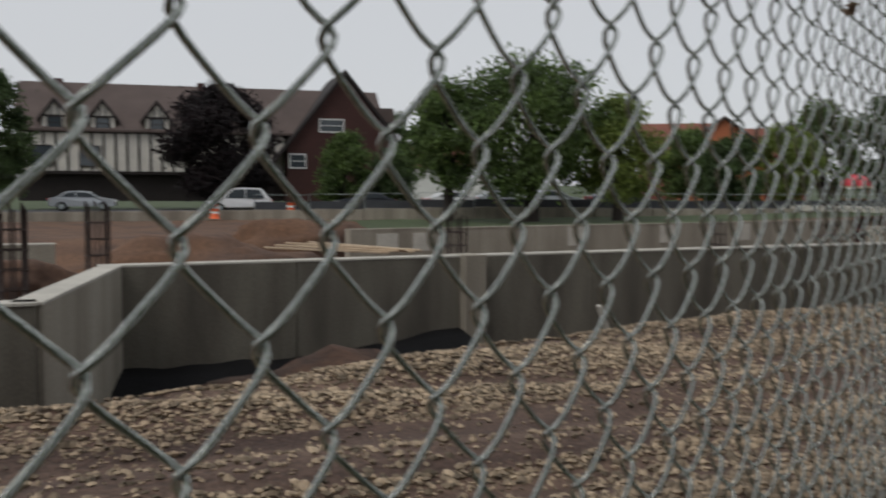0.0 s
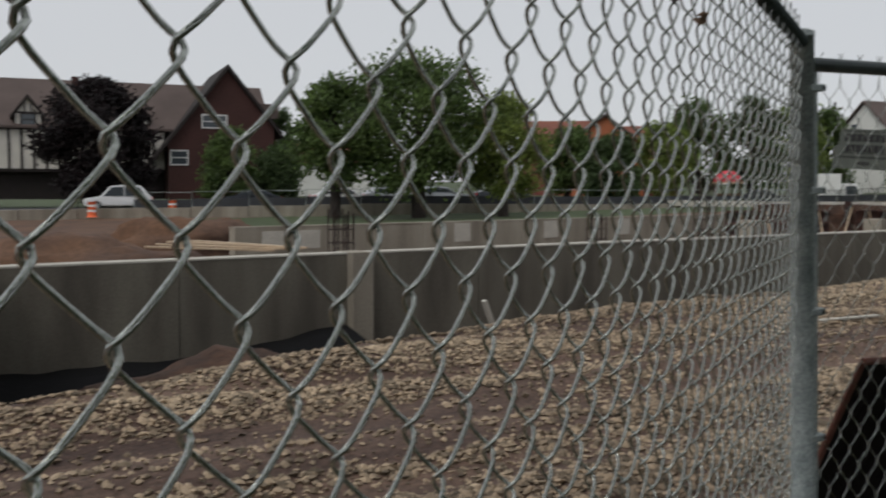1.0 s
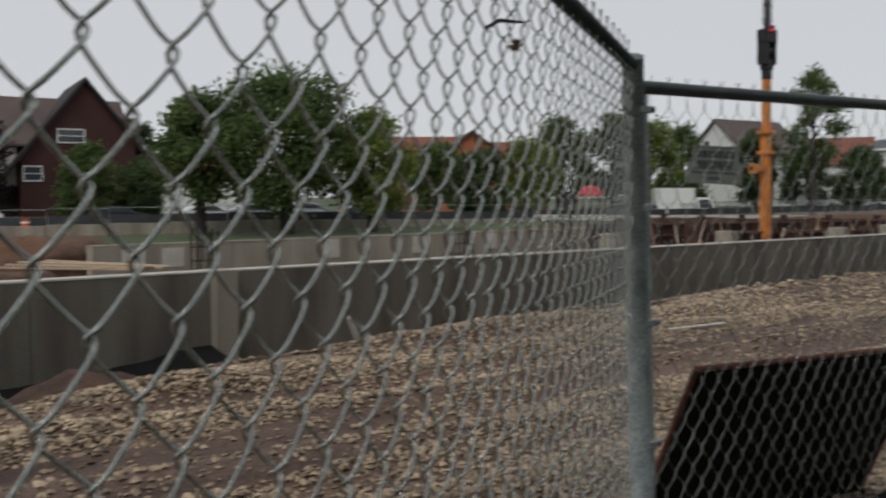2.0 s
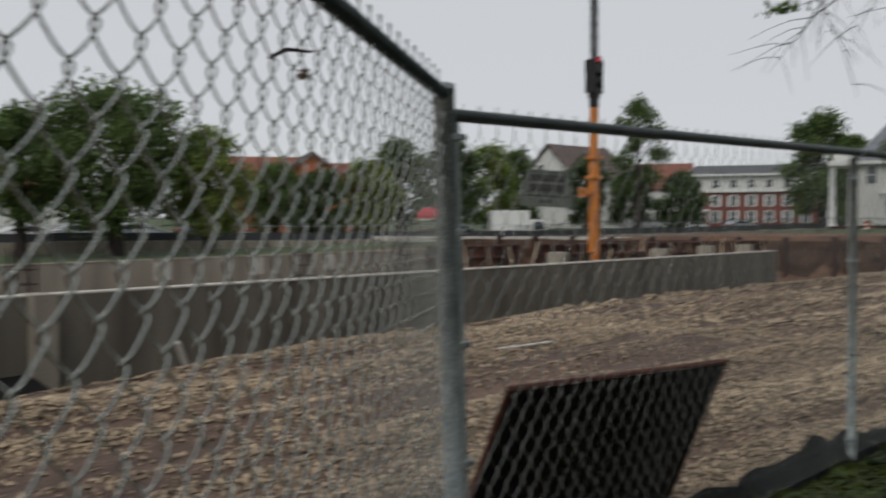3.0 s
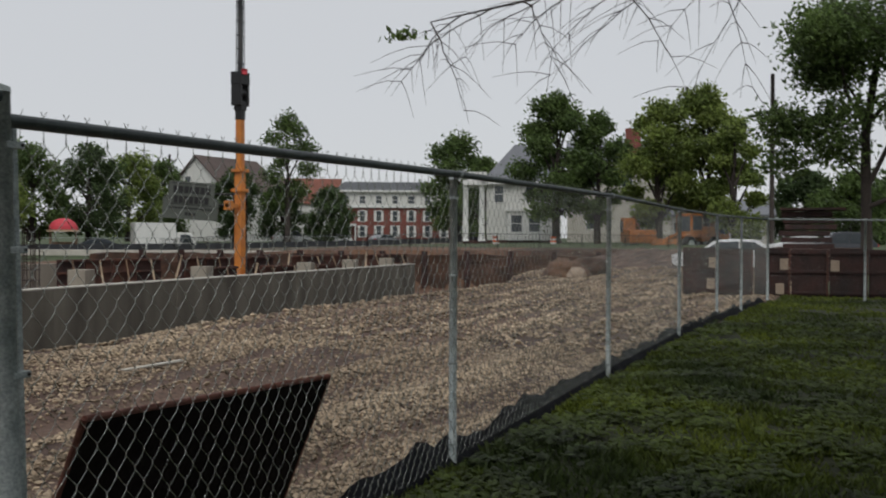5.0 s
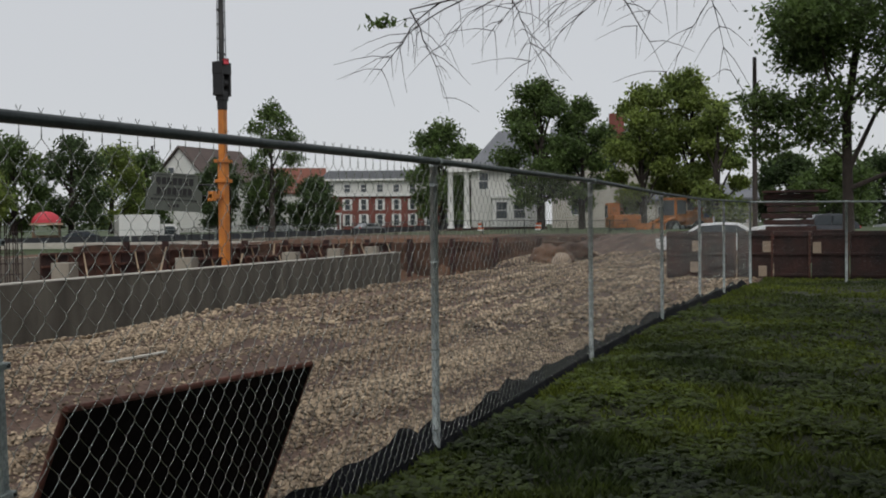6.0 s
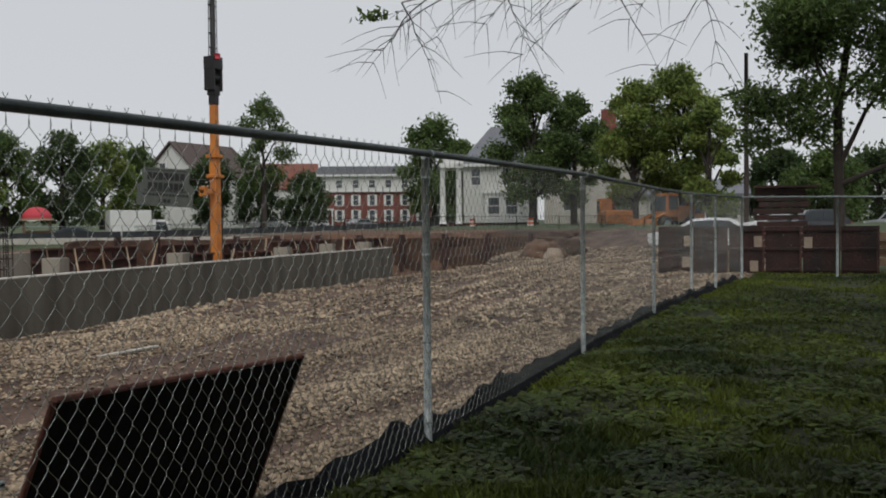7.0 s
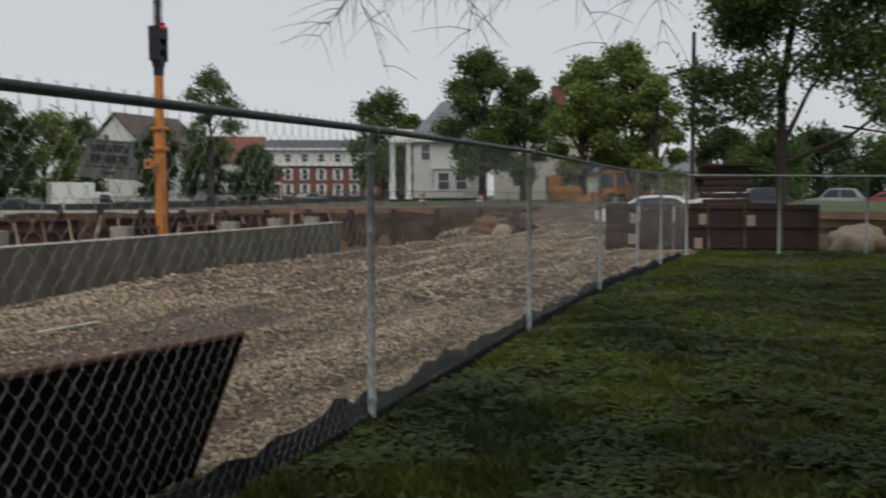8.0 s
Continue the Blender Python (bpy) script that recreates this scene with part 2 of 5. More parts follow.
def build_ground():
    xs = axis([(-1500, 0), (-200, 325), (-40, 40), (-6, 3), (22, 0.22), (60, 0.8), (110, 5), (400, 30), (1500, 275)])
    ys = axis([(-1500, 0), (-200, 325), (-40, 40), (-8, 3), (-2, 0.5), (12, 0.2), (45, 0.8), (110, 5), (400, 30), (1500, 275)])
    verts = [(x, y, ground_z(x, y)) for y in ys for x in xs]
    nx = len(xs)
    faces = [(j * nx + i, j * nx + i + 1, (j + 1) * nx + i + 1, (j + 1) * nx + i) for j in range(len(ys) - 1) for i in range(nx - 1)]
    me = soup("ground", verts, faces, GRAVEL)
    for m in (DIRT, CLAY, SOIL, LAWN, ASPHALT):
        me.materials.append(m)
    for p in me.polygons:
        x, y, _ = p.center
        p.use_smooth = True
        line = fence_a_y(x) if x < 0 else fence_b_y(x)
        if y < line:
            p.material_index = 3 if x < 27 else 4
        elif y > 76 or x > 80:
            p.material_index = 4
        elif x > 60 and y > 6:
            p.material_index = 4
        elif x > 62:
            p.material_index = 1
        elif 45 < y < 60 and x > 11:
            p.material_index = 4
        elif y > edge_y(x) + 0.15:
            p.material_index = 2 if y > 18 else 1
        else:
            p.material_index = 0
    tagged(new("ground", me), "gravel strip, open clay pit and lawn of a building site", "ground", kind="stuff")["kind"] = "structure"


build_ground()
street = bmesh.new()
box(street, -90, 66, -0.35, 60, 74, 0.0)
solid("road", street, ASPHALT, "grey asphalt street behind the site", "road", kind="structure", m=pose(0, 0, 0, 0, 0, -6))


# ---- stones of the gravel strip ----
def stones(name, count, x0, x1, smin, smax, label):
    rng = np.random.default_rng(7 + count)
    octa = np.array([(1, 0, 0), (-1, 0, 0), (0, 1, 0), (0, -1, 0), (0, 0, 1), (0, 0, -1), (.65, .65, .35), (-.65, .6, .3), (.6, -.65, .3), (-.6, -.65, .35)])
    tri = np.array([(6, 4, 0), (6, 2, 4), (7, 4, 2), (7, 1, 4), (8, 0, 4), (8, 4, 3), (9, 4, 1), (9, 3, 4), (0, 2, 6), (2, 1, 7), (0, 8, 3), (3, 9, 1), (0, 5, 2), (2, 5, 1), (1, 5, 3), (3, 5, 0)])
    vs, fs, k = [], [], 0
    while k < count:
        x = rng.uniform(x0, x1)
        top = edge_y(x) + 0.5
        low = fence_a_y(x) if x < 0 else 0.05 + fence_b_y(x)
        y = rng.uniform(low, top)
        bare = noise.noise((x * 0.22, y * 1.1, 11)) + 0.5 * noise.noise((x * 0.8, y * 2, 5))
        if x < 8.5 and 2.3 + 0.1 * max(0, x) < y < 3.5 + 0.15 * max(0, x) and bare > -0.3 and rng.random() < 0.85:
            continue
        rut = math.sin(y * 5.4 + 1.6 * noise.noise((x * 0.22, y * 0.6, 2)) + 0.04 * x)
        if rut < -0.35 and rng.random() < 0.62 and noise.noise((x * 0.4, y, 40)) > -0.3:
            continue
        s = rng.uniform(smin, smax) * rng.choice([0.6, 0.8, 1, 1, 1.3])
        v = octa * (s * rng.uniform(0.7, 1.3, 3)) * np.array([1, 1, 0.7]) * rng.uniform(0.8, 1.2, (10, 1))
        a = rng.uniform(0, 6.28)
        c, q = math.cos(a), math.sin(a)
        v = v @ np.array([[c, q, 0], [-q, c, 0], [0, 0, 1]])
        tilt = rng.uniform(-0.5, 0.5)
        c, q = math.cos(tilt), math.sin(tilt)
        v = v @ np.array([[1, 0, 0], [0, c, q], [0, -q, c]])
        vs.append(v + (x, y, ground_z(x, y) + s * rng.uniform(0.05, 0.4)))
        fs.append(tri + 10 * k)
        k += 1
    tagged(new(name, soup(name, np.concatenate(vs), np.concatenate(fs), STONE)), label, "gravel", kind="stuff")


stones("gravel", 88000, -3.5, 10, 0.011, 0.025, "loose pale crushed stone covering the site strip")
stones("gravel", 30000, 10, 42, 0.022, 0.048, "loose pale crushed stone covering the far site strip")


# ---- chain-link fences ----
def wire_mesh(name, height, v, w, r, sides, depth, shift, fine=5):
    """One strand, a flattened spiral; neighbouring strands hook into one another at the bends."""
    bm = bmesh.new()
    half = w / 2 + 1.2 * r
    n = int(height / (v / 2))
    pts = []
    for k in range(n * fine + 1):
        a = math.pi * (k / fine + shift)
        c = math.cos(a)
        tri = 2 / math.pi * math.asin(max(-1, min(1, 0.985 * c)))
        x = half * (0.88 * tri + 0.12 * c) / (0.88 * 2 / math.pi * math.asin(0.985) + 0.12)
        pts.append((x, depth * math.tanh(2 * math.sin(a)) / math.tanh(2), k / fine * v / 2))
    s = 1 if (n + shift) % 2 == 0 else -1
    pts += [(s * w / 2, 0, n * v / 2 + 0.02), (s * w / 2, 0, height + 0.045), (s * (w / 2 - 0.011), 0, height + 0.064)]
    tube(bm, pts, r, sides)
    return mesh_of(bm, name, WIRE)


def fence_run(fence, start, along, length, height, base, v, w, r, sides, most, first=0, fine=5, deep=0.0055, rise=None):
    """Strands along a straight run, in the fence's own space; past `most` they are joined into one part."""
    d = Vector(along).normalized()
    meshes = [wire_mesh("wire", height, v, w, r, sides, deep, k, fine) for k in (0, 1)]
    turn = math.degrees(math.atan2(d.y, d.x))
    count = int(length / w)
    vs, fs, off = [], [], 0
    for i in range(count):
        p = Vector(start) + d * (w * (i + 0.5))
        wob = 0.006 * noise.noise((p.x * 1.3, p.y * 1.3, 2))
        m = pose(p.x - d.y * wob, p.y + d.x * wob, base + (rise(p.x) if rise else 0), 0, 0, turn)
        me = meshes[(i + first) % 2]
        if i < most:
            ob = new("wire", me)
            ob.parent = fence
            ob.matrix_local = m
        else:
            vs += [m @ x.co for x in me.vertices]
            fs += [[off + k for k in f.vertices] for f in me.polygons]
            off += len(me.vertices)
    if vs:
        ob = new("wire_netting", soup("wire_netting", [tuple(x) for x in vs], fs, WIRE))
        ob.parent = fence
        tagged(ob, "far galvanised chain-link netting", kind="stuff")


def fence_post(fence, x, y, height, r, cap=True):
    bm = bars(([(x, y, -0.25), (x, y, height)], r), sides=16)
    if cap:
        tube(bm, [(x, y, height), (x, y, height + 0.02), (x, y, height + 0.035)], [r * 1.12, r * 1.1, r * 0.5], 16)
    post = part("post", bm, GALV, fence)
    for z in (0.12, 0.62, 1.18, height - 0.12):
        part("tie_band", bars(([(x, y, z), (x, y, z + 0.022)], r + 0.004), sides=16), GALV, post)
    return post


H = 1.80
RAIL_B = ((0, 0, 1.741), (3.46, 0, 1.808), (7.6, 0, 1.86), (12.0, 0, 1.85), (15.3, -0.12, 1.85), (17.4, -0.32, 1.865), (20.8, -0.52, 1.90))


def rail_rise(x):
    return float(np.interp(x, [p[0] for p in RAIL_B], [p[2] for p in RAIL_B])) - 1.741


corner = thing("chain_link_fence", Matrix(), "galvanised chain-link fence close to the viewer with dark top rail", "fence", "site fences")
A_DIR = Vector((-0.826, -0.5636, 0))
fence_run(corner, A_DIR * 0.0636, A_DIR, 3.9, H - 0.053, 0.0533, 0.0995, 0.0471, 0.0020, 7, 300, 1, 10, 0.0088)
part("top_rail", bars(([(0, 0, H + 0.003), tuple(A_DIR * 4.0 + Vector((0, 0, H + 0.003)))], 0.021), sides=14), DARKRAIL, corner, "dark weathered tubular top rail")
fence_post(corner, A_DIR.x * 3.95, A_DIR.y * 3.95, H, 0.03)

long_fence = thing("chain_link_fence", Matrix(), "long galvanised chain-link fence beside the lawn, dark top rail", "fence", "site fences")
fence_run(long_fence, (0.078, 0, 0), (1, 0, 0), 12.0, 1.715, 0.0, 0.113, 0.0442, 0.00125, 5, 272, 1, 8, 0.0062, rail_rise)
fence_run(long_fence, (12.05, 0, 0), (8.75, -0.52, 0), 8.76, 1.66, 0.0, 0.113, 0.0442, 0.0009, 3, 0, 1, 2, 0.004, lambda x: rail_rise(x) + 0.055 * (math.sin(x * 977) * 43.7 % 1))
part("top_rail", bars((RAIL_B, 0.021), sides=12), DARKRAIL, long_fence, "dark weathered tubular top rail")
for x, y, z in RAIL_B[1:-1]:
    fence_post(long_fence, x, y + 0.035, z - 0.03, 0.024)
for x, y, z in RAIL_B[1:-1]:
    part("rail_loop", bars(([(x - 0.02, y, z), (x + 0.02, y, z)], 0.026), sides=14), GALV, long_fence)

# the corner post is tilted out of plumb to fit the camera's view
post = thing("fence_corner_post", pose(0.05, -0.012, 0, -0.4, -1.6, 0), "thick galvanised corner post with tension bands", "fence post")
part("pipe", bars(([(0, 0, -0.3), (0, 0, H + 0.02)], 0.034), sides=20), GALV, post)
part("post_cap", bars(([(0, 0, H + 0.02), (0, 0, H + 0.034), (0, 0, H + 0.042)], [0.036, 0.035, 0.015]), sides=20), GALV, post)
part("tension_bar", boxes((0.045, -0.004, 0.05, 0.062, 0.004, H - 0.08)), GALV, post)
for z in (0.25, 0.62, 1.0, 1.36, 1.66):
    part("tension_band", boxes((-0.002, -0.0365, z, 0.06, 0.0365, z + 0.02), bevel=0.003), GALV, post)
    part("bolt", bars(([(0.05, -0.040, z + 0.01), (0.05, 0.040, z + 0.01)], 0.005), sides=8), BLACK, post)

far_fence = thing("chain_link_fence", Matrix(), "galvanised chain-link fence across the far end of the lawn", "fence", "site fences")
F_DIR = Vector((0.55, -0.835, 0))
F_START = Vector((20.8, -0.52, 0))
fence_run(far_fence, F_START, F_DIR, 10.0, 1.83, 0.05, 0.113, 0.0884, 0.0009, 3, 0, 0, 2)
part("top_rail", bars(([tuple(F_START + Vector((0, 0, 1.9))), tuple(F_START + F_DIR * 10.2 + Vector((0, 0, 1.9)))], 0.021), sides=10), GALV, far_fence)
for k in range(4):
    q = F_START + F_DIR * 2.45 * k
    fence_post(far_fence, q.x, q.y, 1.9, 0.028)


# ---- black silt fabric at the foot of the fence ----
def silt_fence():
    ob = thing("silt_fence", Matrix(), "sagging black silt fabric along the fence foot", "silt fence")
    for g in range(6):
        n, vs, fs = 25, [], []
        for i in range(n + 1):
            x = 0.1 + 20.4 * (g * n + i) / (6 * n)
            y = 0.06 + fence_b_y(x)
            top = 0.145 + 0.09 * noise.noise((x * 1.1, 0, 3)) + 0.07 * noise.noise((x * 4, 0, 8))
            wav = 0.05 * noise.noise((x * 2.2, 5, 0))
            for z, dy in ((-0.06, -0.10), (0.03, -0.03 + wav), (top * 0.6, 0.02 + wav), (top, 0.05 - wav), (top - 0.01, 0.06 - wav), (top * 0.55, 0.035 + wav), (-0.06, 0.02)):
                vs.append((x, y + dy, z))
        for i in range(n):
            for k in range(6):
                a = i * 7 + k
                fs.append((a, a + 7, a + 8, a + 1))
        me = soup("fabric", vs, fs, SILT)
        for p in me.polygons:
            p.use_smooth = True
        part("fabric", me, None, ob)


silt_fence()


# ---- leaning steel plate behind the fence ----
def steel_plate():
    bm = bmesh.new()
    c = [Vector(p) for p in ((0.43, 0.085, 0.805), (2.03, 0.085, 0.738), (2.15, 0.47, -0.04), (0.47, 0.49, -0.04))]
    nrm = Vector((0, 0.018, 0.008))
    a, b = [bm.verts.new(p) for p in c], [bm.verts.new(p + nrm) for p in c]
    bm.faces.new(a), bm.faces.new(b[::-1])
    for i in range(4):
        bm.faces.new((a[(i + 1) % 4], a[i], b[i], b[(i + 1) % 4]))
    bmesh.ops.recalc_face_normals(bm, faces=bm.faces)
    ob = thing("steel_plate", Matrix(), "dark steel sheet with rusty edges leaning on the fence", "steel plate")
    part("sheet", bm, PLATE, ob)
    edge = bmesh.new()
    for p, q in ((c[0], c[1]), (c[0], c[3]), (c[1], c[2])):
        tube(edge, [p + nrm / 2, q + nrm / 2], 0.013, 6)
    part("edge_flange", edge, RUSTEDGE, ob, "rusty folded edge")


steel_plate()


# ---- concrete walls in the pit ----
def concrete_wall(name, a, b, top, low, thick, label, joint=2.4, cap=CONC_TOP, body=CONCRETE):
    a, b = Vector((*a, 0)), Vector((*b, 0))
    L = (b - a).length
    m = Matrix.Translation(a) @ pose(0, 0, 0, 0, 0, math.degrees(math.atan2(b.y - a.y, b.x - a.x)))
    w = tagged(new(name), label, "wall", kind="structure")
    w.matrix_world = m
    n = max(1, round(L / joint))
    for i in range(n):
        x0, x1 = L * i / n, L * (i + 1) / n
        o = 0.008 * ((i * 7) % 3 - 1)
        part("panel", boxes((x0 + 0.006, o, low, x1 - 0.006, thick, top - 0.03), bevel=0.008), body, w)
    part("core", boxes((0.02, 0.03, low, L - 0.02, thick - 0.03, top - 0.05)), body, w)
    part("top_edge", boxes((-0.01, -0.012, top - 0.03, L + 0.01, thick + 0.012, top + 0.004), bevel=0.008), cap, w, "pale top edge")
    return w


W1 = 0.31
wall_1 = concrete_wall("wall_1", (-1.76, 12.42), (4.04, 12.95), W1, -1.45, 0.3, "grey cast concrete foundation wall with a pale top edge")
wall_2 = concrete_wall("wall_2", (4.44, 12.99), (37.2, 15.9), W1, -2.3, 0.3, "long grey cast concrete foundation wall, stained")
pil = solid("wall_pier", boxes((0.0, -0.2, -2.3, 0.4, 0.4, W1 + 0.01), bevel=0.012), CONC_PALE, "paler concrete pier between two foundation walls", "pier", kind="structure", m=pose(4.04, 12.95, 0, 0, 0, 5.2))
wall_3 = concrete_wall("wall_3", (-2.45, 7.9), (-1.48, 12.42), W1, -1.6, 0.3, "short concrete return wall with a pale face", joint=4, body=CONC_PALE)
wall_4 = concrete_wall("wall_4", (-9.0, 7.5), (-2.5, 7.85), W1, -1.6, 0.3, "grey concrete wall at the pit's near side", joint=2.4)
wall_5 = concrete_wall("wall_5", (5.8, 25.6), (36.0, 31.4), 0.27, -1.6, 0.35, "long pale concrete wall across the pit with patches", body=CONC_PALE, cap=CONC_PALE)
wall_6 = concrete_wall("wall_6", (-13.0, 22.0), (-2.4, 22.5), 0.13, -1.6, 0.3, "low concrete wall deep in the pit", body=CONC_PALE)
for x in (0.9, 2.2, 8.5, 13.0, 17.3):
    part("patch", boxes((x, -0.025, -0.45, x + 0.75, 0.0, 0.12 if x < 3 else 0.2), bevel=0.006), CONC_TOP, wall_5, "paler patch")


# ---- pit: membrane, heaps, rebar, formwork ----
def heap(name, x, y, z, rx, ry, h, material, label, seed):
    bm = bmesh.new()
    bmesh.ops.create_icosphere(bm, subdivisions=4, radius=1)
    for v in bm.verts:
        n = 0.35 * noise.noise(v.co * 1.6 + Vector((seed, 0, 0))) + 0.14 * noise.noise(v.co * 5 + Vector((seed, 3, 0)))
        q = v.co * (1 + n)
        v.co = Vector((q.x * rx, q.y * ry, max(-0.2, q.z) * h))
    for f in bm.faces:
        f.smooth = True
    return solid(name, bm, material, label, "heap", m=pose(x, y, z))


def membrane():
    vs, fs, n = [], [], 60
    for i in range(n + 1):
        x = -2.3 + 6.3 * i / n
        up, back = 0.28 * smooth(1.5, 4.0, x), 0.075 + 0.0914 * (x + 1.76) - 0.2
        for y, z in ((12.48 + back, -1.2 + up), (12.0 + back, -1.27 + up), (11.2 + back, -1.4 + up), (10.2, -1.5 + 0.6 * up), (9.0, -1.55)):
            vs.append((x, y + 0.05 * noise.noise((x * 2, y, 0)), z + 0.05 * noise.noise((x * 1.7, y * 2, 5))))
    for i in range(n):
        for k in range(4):
            a = i * 5 + k
            fs.append((a, a + 1, a + 6, a + 5))
    ob = new("membrane", soup("membrane", vs, fs, MEMBRANE))
    tagged(ob, "black waterproofing membrane laid below the wall", "membrane")
    for p in ob.data.polygons:
        p.use_smooth = True
    md = ob.modifiers.new("thick", "SOLIDIFY")
    md.thickness = 0.02


membrane()
heap("earth_mound", 1.2, 9.9, -1.45, 2.1, 1.1, 0.66, DIRT, "brown earth heap at the edge of the pit", 1)
heap("earth_mound", 0.6, 20.1, -0.9, 3.0, 1.6, 1.15, CLAY, "reddish clay heap between the concrete walls", 4)
heap("earth_mound", -4.1, 19.7, -0.9, 2.4, 1.3, 1.0, CLAY, "reddish clay heap in the pit", 9)
heap("earth_mound", 5.0, 28.5, -0.8, 3.2, 1.5, 1.2, CLAY, "reddish clay heap behind the far wall", 12)
heap("earth_mound", 35.4, 8.3, -0.05, 1.5, 0.9, 0.62, CLAY, "brown excavated earth heap at the end of the gravel", 15)
heap("sand_mound", 33.6, 7.4, -0.03, 0.4, 0.36, 0.36, SAND, "pale sand heap beside the earth heap", 18)
heap("earth_mound", 38.6, 8.2, -0.05, 1.8, 1.0, 0.6, DIRT, "low brown earth heap near the diggers", 21)

solid("formwork_board", boxes((-0.65, -0.16, -0.02, 0.65, 0.16, 0.02), bevel=0.004), RUST, "dark maroon formwork board at the edge of the pit", "board", m=pose(-1.3, 5.9, -0.36, 25, -3, 4))
stick = solid("timber_batten", boxes((-0.02, -0.03, 0, 0.02, 0.03, 0.5), bevel=0.004), CONC_TOP, "pale timber batten leaning out of the gravel", "batten", m=pose(3.42, 7.15, -0.3, 0, -28, 20))
solid("timber_board", boxes((-0.46, -0.035, 0, 0.46, 0.035, 0.02), bevel=0.004), CONC_TOP, "pale narrow board lying in the gravel", "board", m=pose(6.25, 4.72, 0.02, 0, 0, -2))
solid("stake", bars(([(0, 0, 0), (0, 0, 0.55)], 0.022), sides=6), OLDWOOD, "thin wooden stake by the membrane", "stake", m=pose(-0.75, 8.0, -1.25, 3, 0, 0))
for i in range(5):
    solid("plank", boxes((-1.5, -0.11, -0.02, 1.5, 0.11, 0.02), bevel=0.004), TIMBER, "pale sawn plank lying on the earth", "plank", "planks in the pit", m=pose(3.7 + 0.3 * i, 20.4 + 0.22 * i, -0.02 + 0.03 * (i % 3), 0, 3, -8 - 7 * i))


def rebar_cage(x, y, z, h, w, label):
    ob = thing("rebar_cage", pose(x, y, z, 0, 0, 12), label, "rebar cage", "rebar cages")
    for i in range(3):
        for j in range(3):
            if i == 1 and j == 1:
                continue
            part("bar", bars(([((i - 1) * w / 2, (j - 1) * w / 2, 0), ((i - 1) * w / 2, (j - 1) * w / 2, h + 0.05 * ((i * 3 + j) % 3))], 0.018), sides=6), REBAR, ob)
    for k in range(int(h / 0.3)):
        zz = 0.2 + 0.3 * k
        q = w / 2 + 0.02
        part("stirrup", bars(([(-q, -q, zz), (q, -q, zz), (q, q, zz), (-q, q, zz), (-q, -q, zz)], 0.011), sides=5), REBAR, ob)
    return ob


rebar_cage(-2.95, 13.6, -0.9, 2.0, 0.34, "dark rebar column cage rising behind the wall")
rebar_cage(-3.75, 14.7, -0.9, 2.1, 0.34, "dark rebar column cage rising behind the wall")
rebar_cage(-1.65, 16.6, -0.9, 2.0, 0.34, "dark rebar column cage rising behind the wall")
rebar_cage(5.9, 17.7, -0.9, 1.75, 0.4, "dark rebar column cage between concrete walls")
rebar_cage(15.6, 21.0, -0.9, 1.5, 0.4, "dark rebar column cage between concrete walls")
rebar_cage(18.2, 19.2, -0.9, 2.5, 0.4, "tall dark rebar column cage behind the wall")


def formwork(x, y, z, turn, n):
    ob = thing("wall_formwork", pose(x, y, z, 0, 0, turn), "rusty steel wall formwork panels with timber props", "formwork", "formwork row")
    for i in range(n):
        if (i * 7 + n) % 5 == 2:
            part("prop", bars(([(i * 1.25 + 0.1, -0.7, 0.1), (i * 1.25 + 1.0, -0.1, 1.45)], 0.045), sides=6), TIMBER, ob)
            continue
        part("panel", boxes((i * 1.25, 0, 0, i * 1.25 + 1.2, 0.08, 1.35 + 0.12 * (i * 3 % 3)), bevel=0.01), (RUST, RUSTDARK)[i * 5 % 3 == 0], ob)
        for zz in (0.25, 0.75, 1.25):
            part("waler", boxes((i * 1.25, -0.12, zz, i * 1.25 + 1.2, 0.0, zz + 0.09), bevel=0.01), RUST, ob)
        part("prop", bars(([(i * 1.25 + 0.3, -0.9, 0), (i * 1.25 + 0.6, -0.1, 1.3)], 0.035), sides=6), TIMBER if i % 2 else OLDWOOD, ob)
    return ob


formwork(27.0, 27.0, -0.95, -14, 9)
formwork(36.5, 24.0, -0.95, -10, 10)
formwork(30.5, 22.0, -1.2, -16, 5)
for x, y in ((22.9, 21.8), (27.5, 20.3), (33.5, 19.4), (38.2, 19.8), (41.5, 19.5)):
    solid("concrete_column_stub", boxes((-0.32, -0.32, 0, 0.32, 0.32, 1.45), bevel=0.02), CONC_PALE, "pale square concrete column stub in the pit", "column stub", "column stubs", m=pose(x, y, -1.15, 0, 0, 14))

# earth bank with steel soldier piles on the far side of the pit
bank = tagged(new("earth_bank"), "excavated brown earth bank held by steel piles", "earth bank", kind="structure")
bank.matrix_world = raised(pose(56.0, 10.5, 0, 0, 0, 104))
bb = bmesh.new()
gx = 60
rows = []
for k, (dz, dy) in enumerate(((0.25, -1.2), (0.25, -0.1), (-0.3, 0.0), (-0.9, 0.1), (-1.9, 0.3))):
    rows.append([bb.verts.new((i * 0.6, dy * 1.5 + 0.35 * noise.noise((i * 0.35, k * 0.8, 0)) * (k > 1), dz + 0.15 * noise.noise((i * 0.3, k, 4)))) for i in range(gx)])
for r, q in zip(rows, rows[1:]):
    for i in range(gx - 1):
        bb.faces.new((r[i], r[i + 1], q[i + 1], q[i]))
part("bank_face", bb, DIRT, bank)
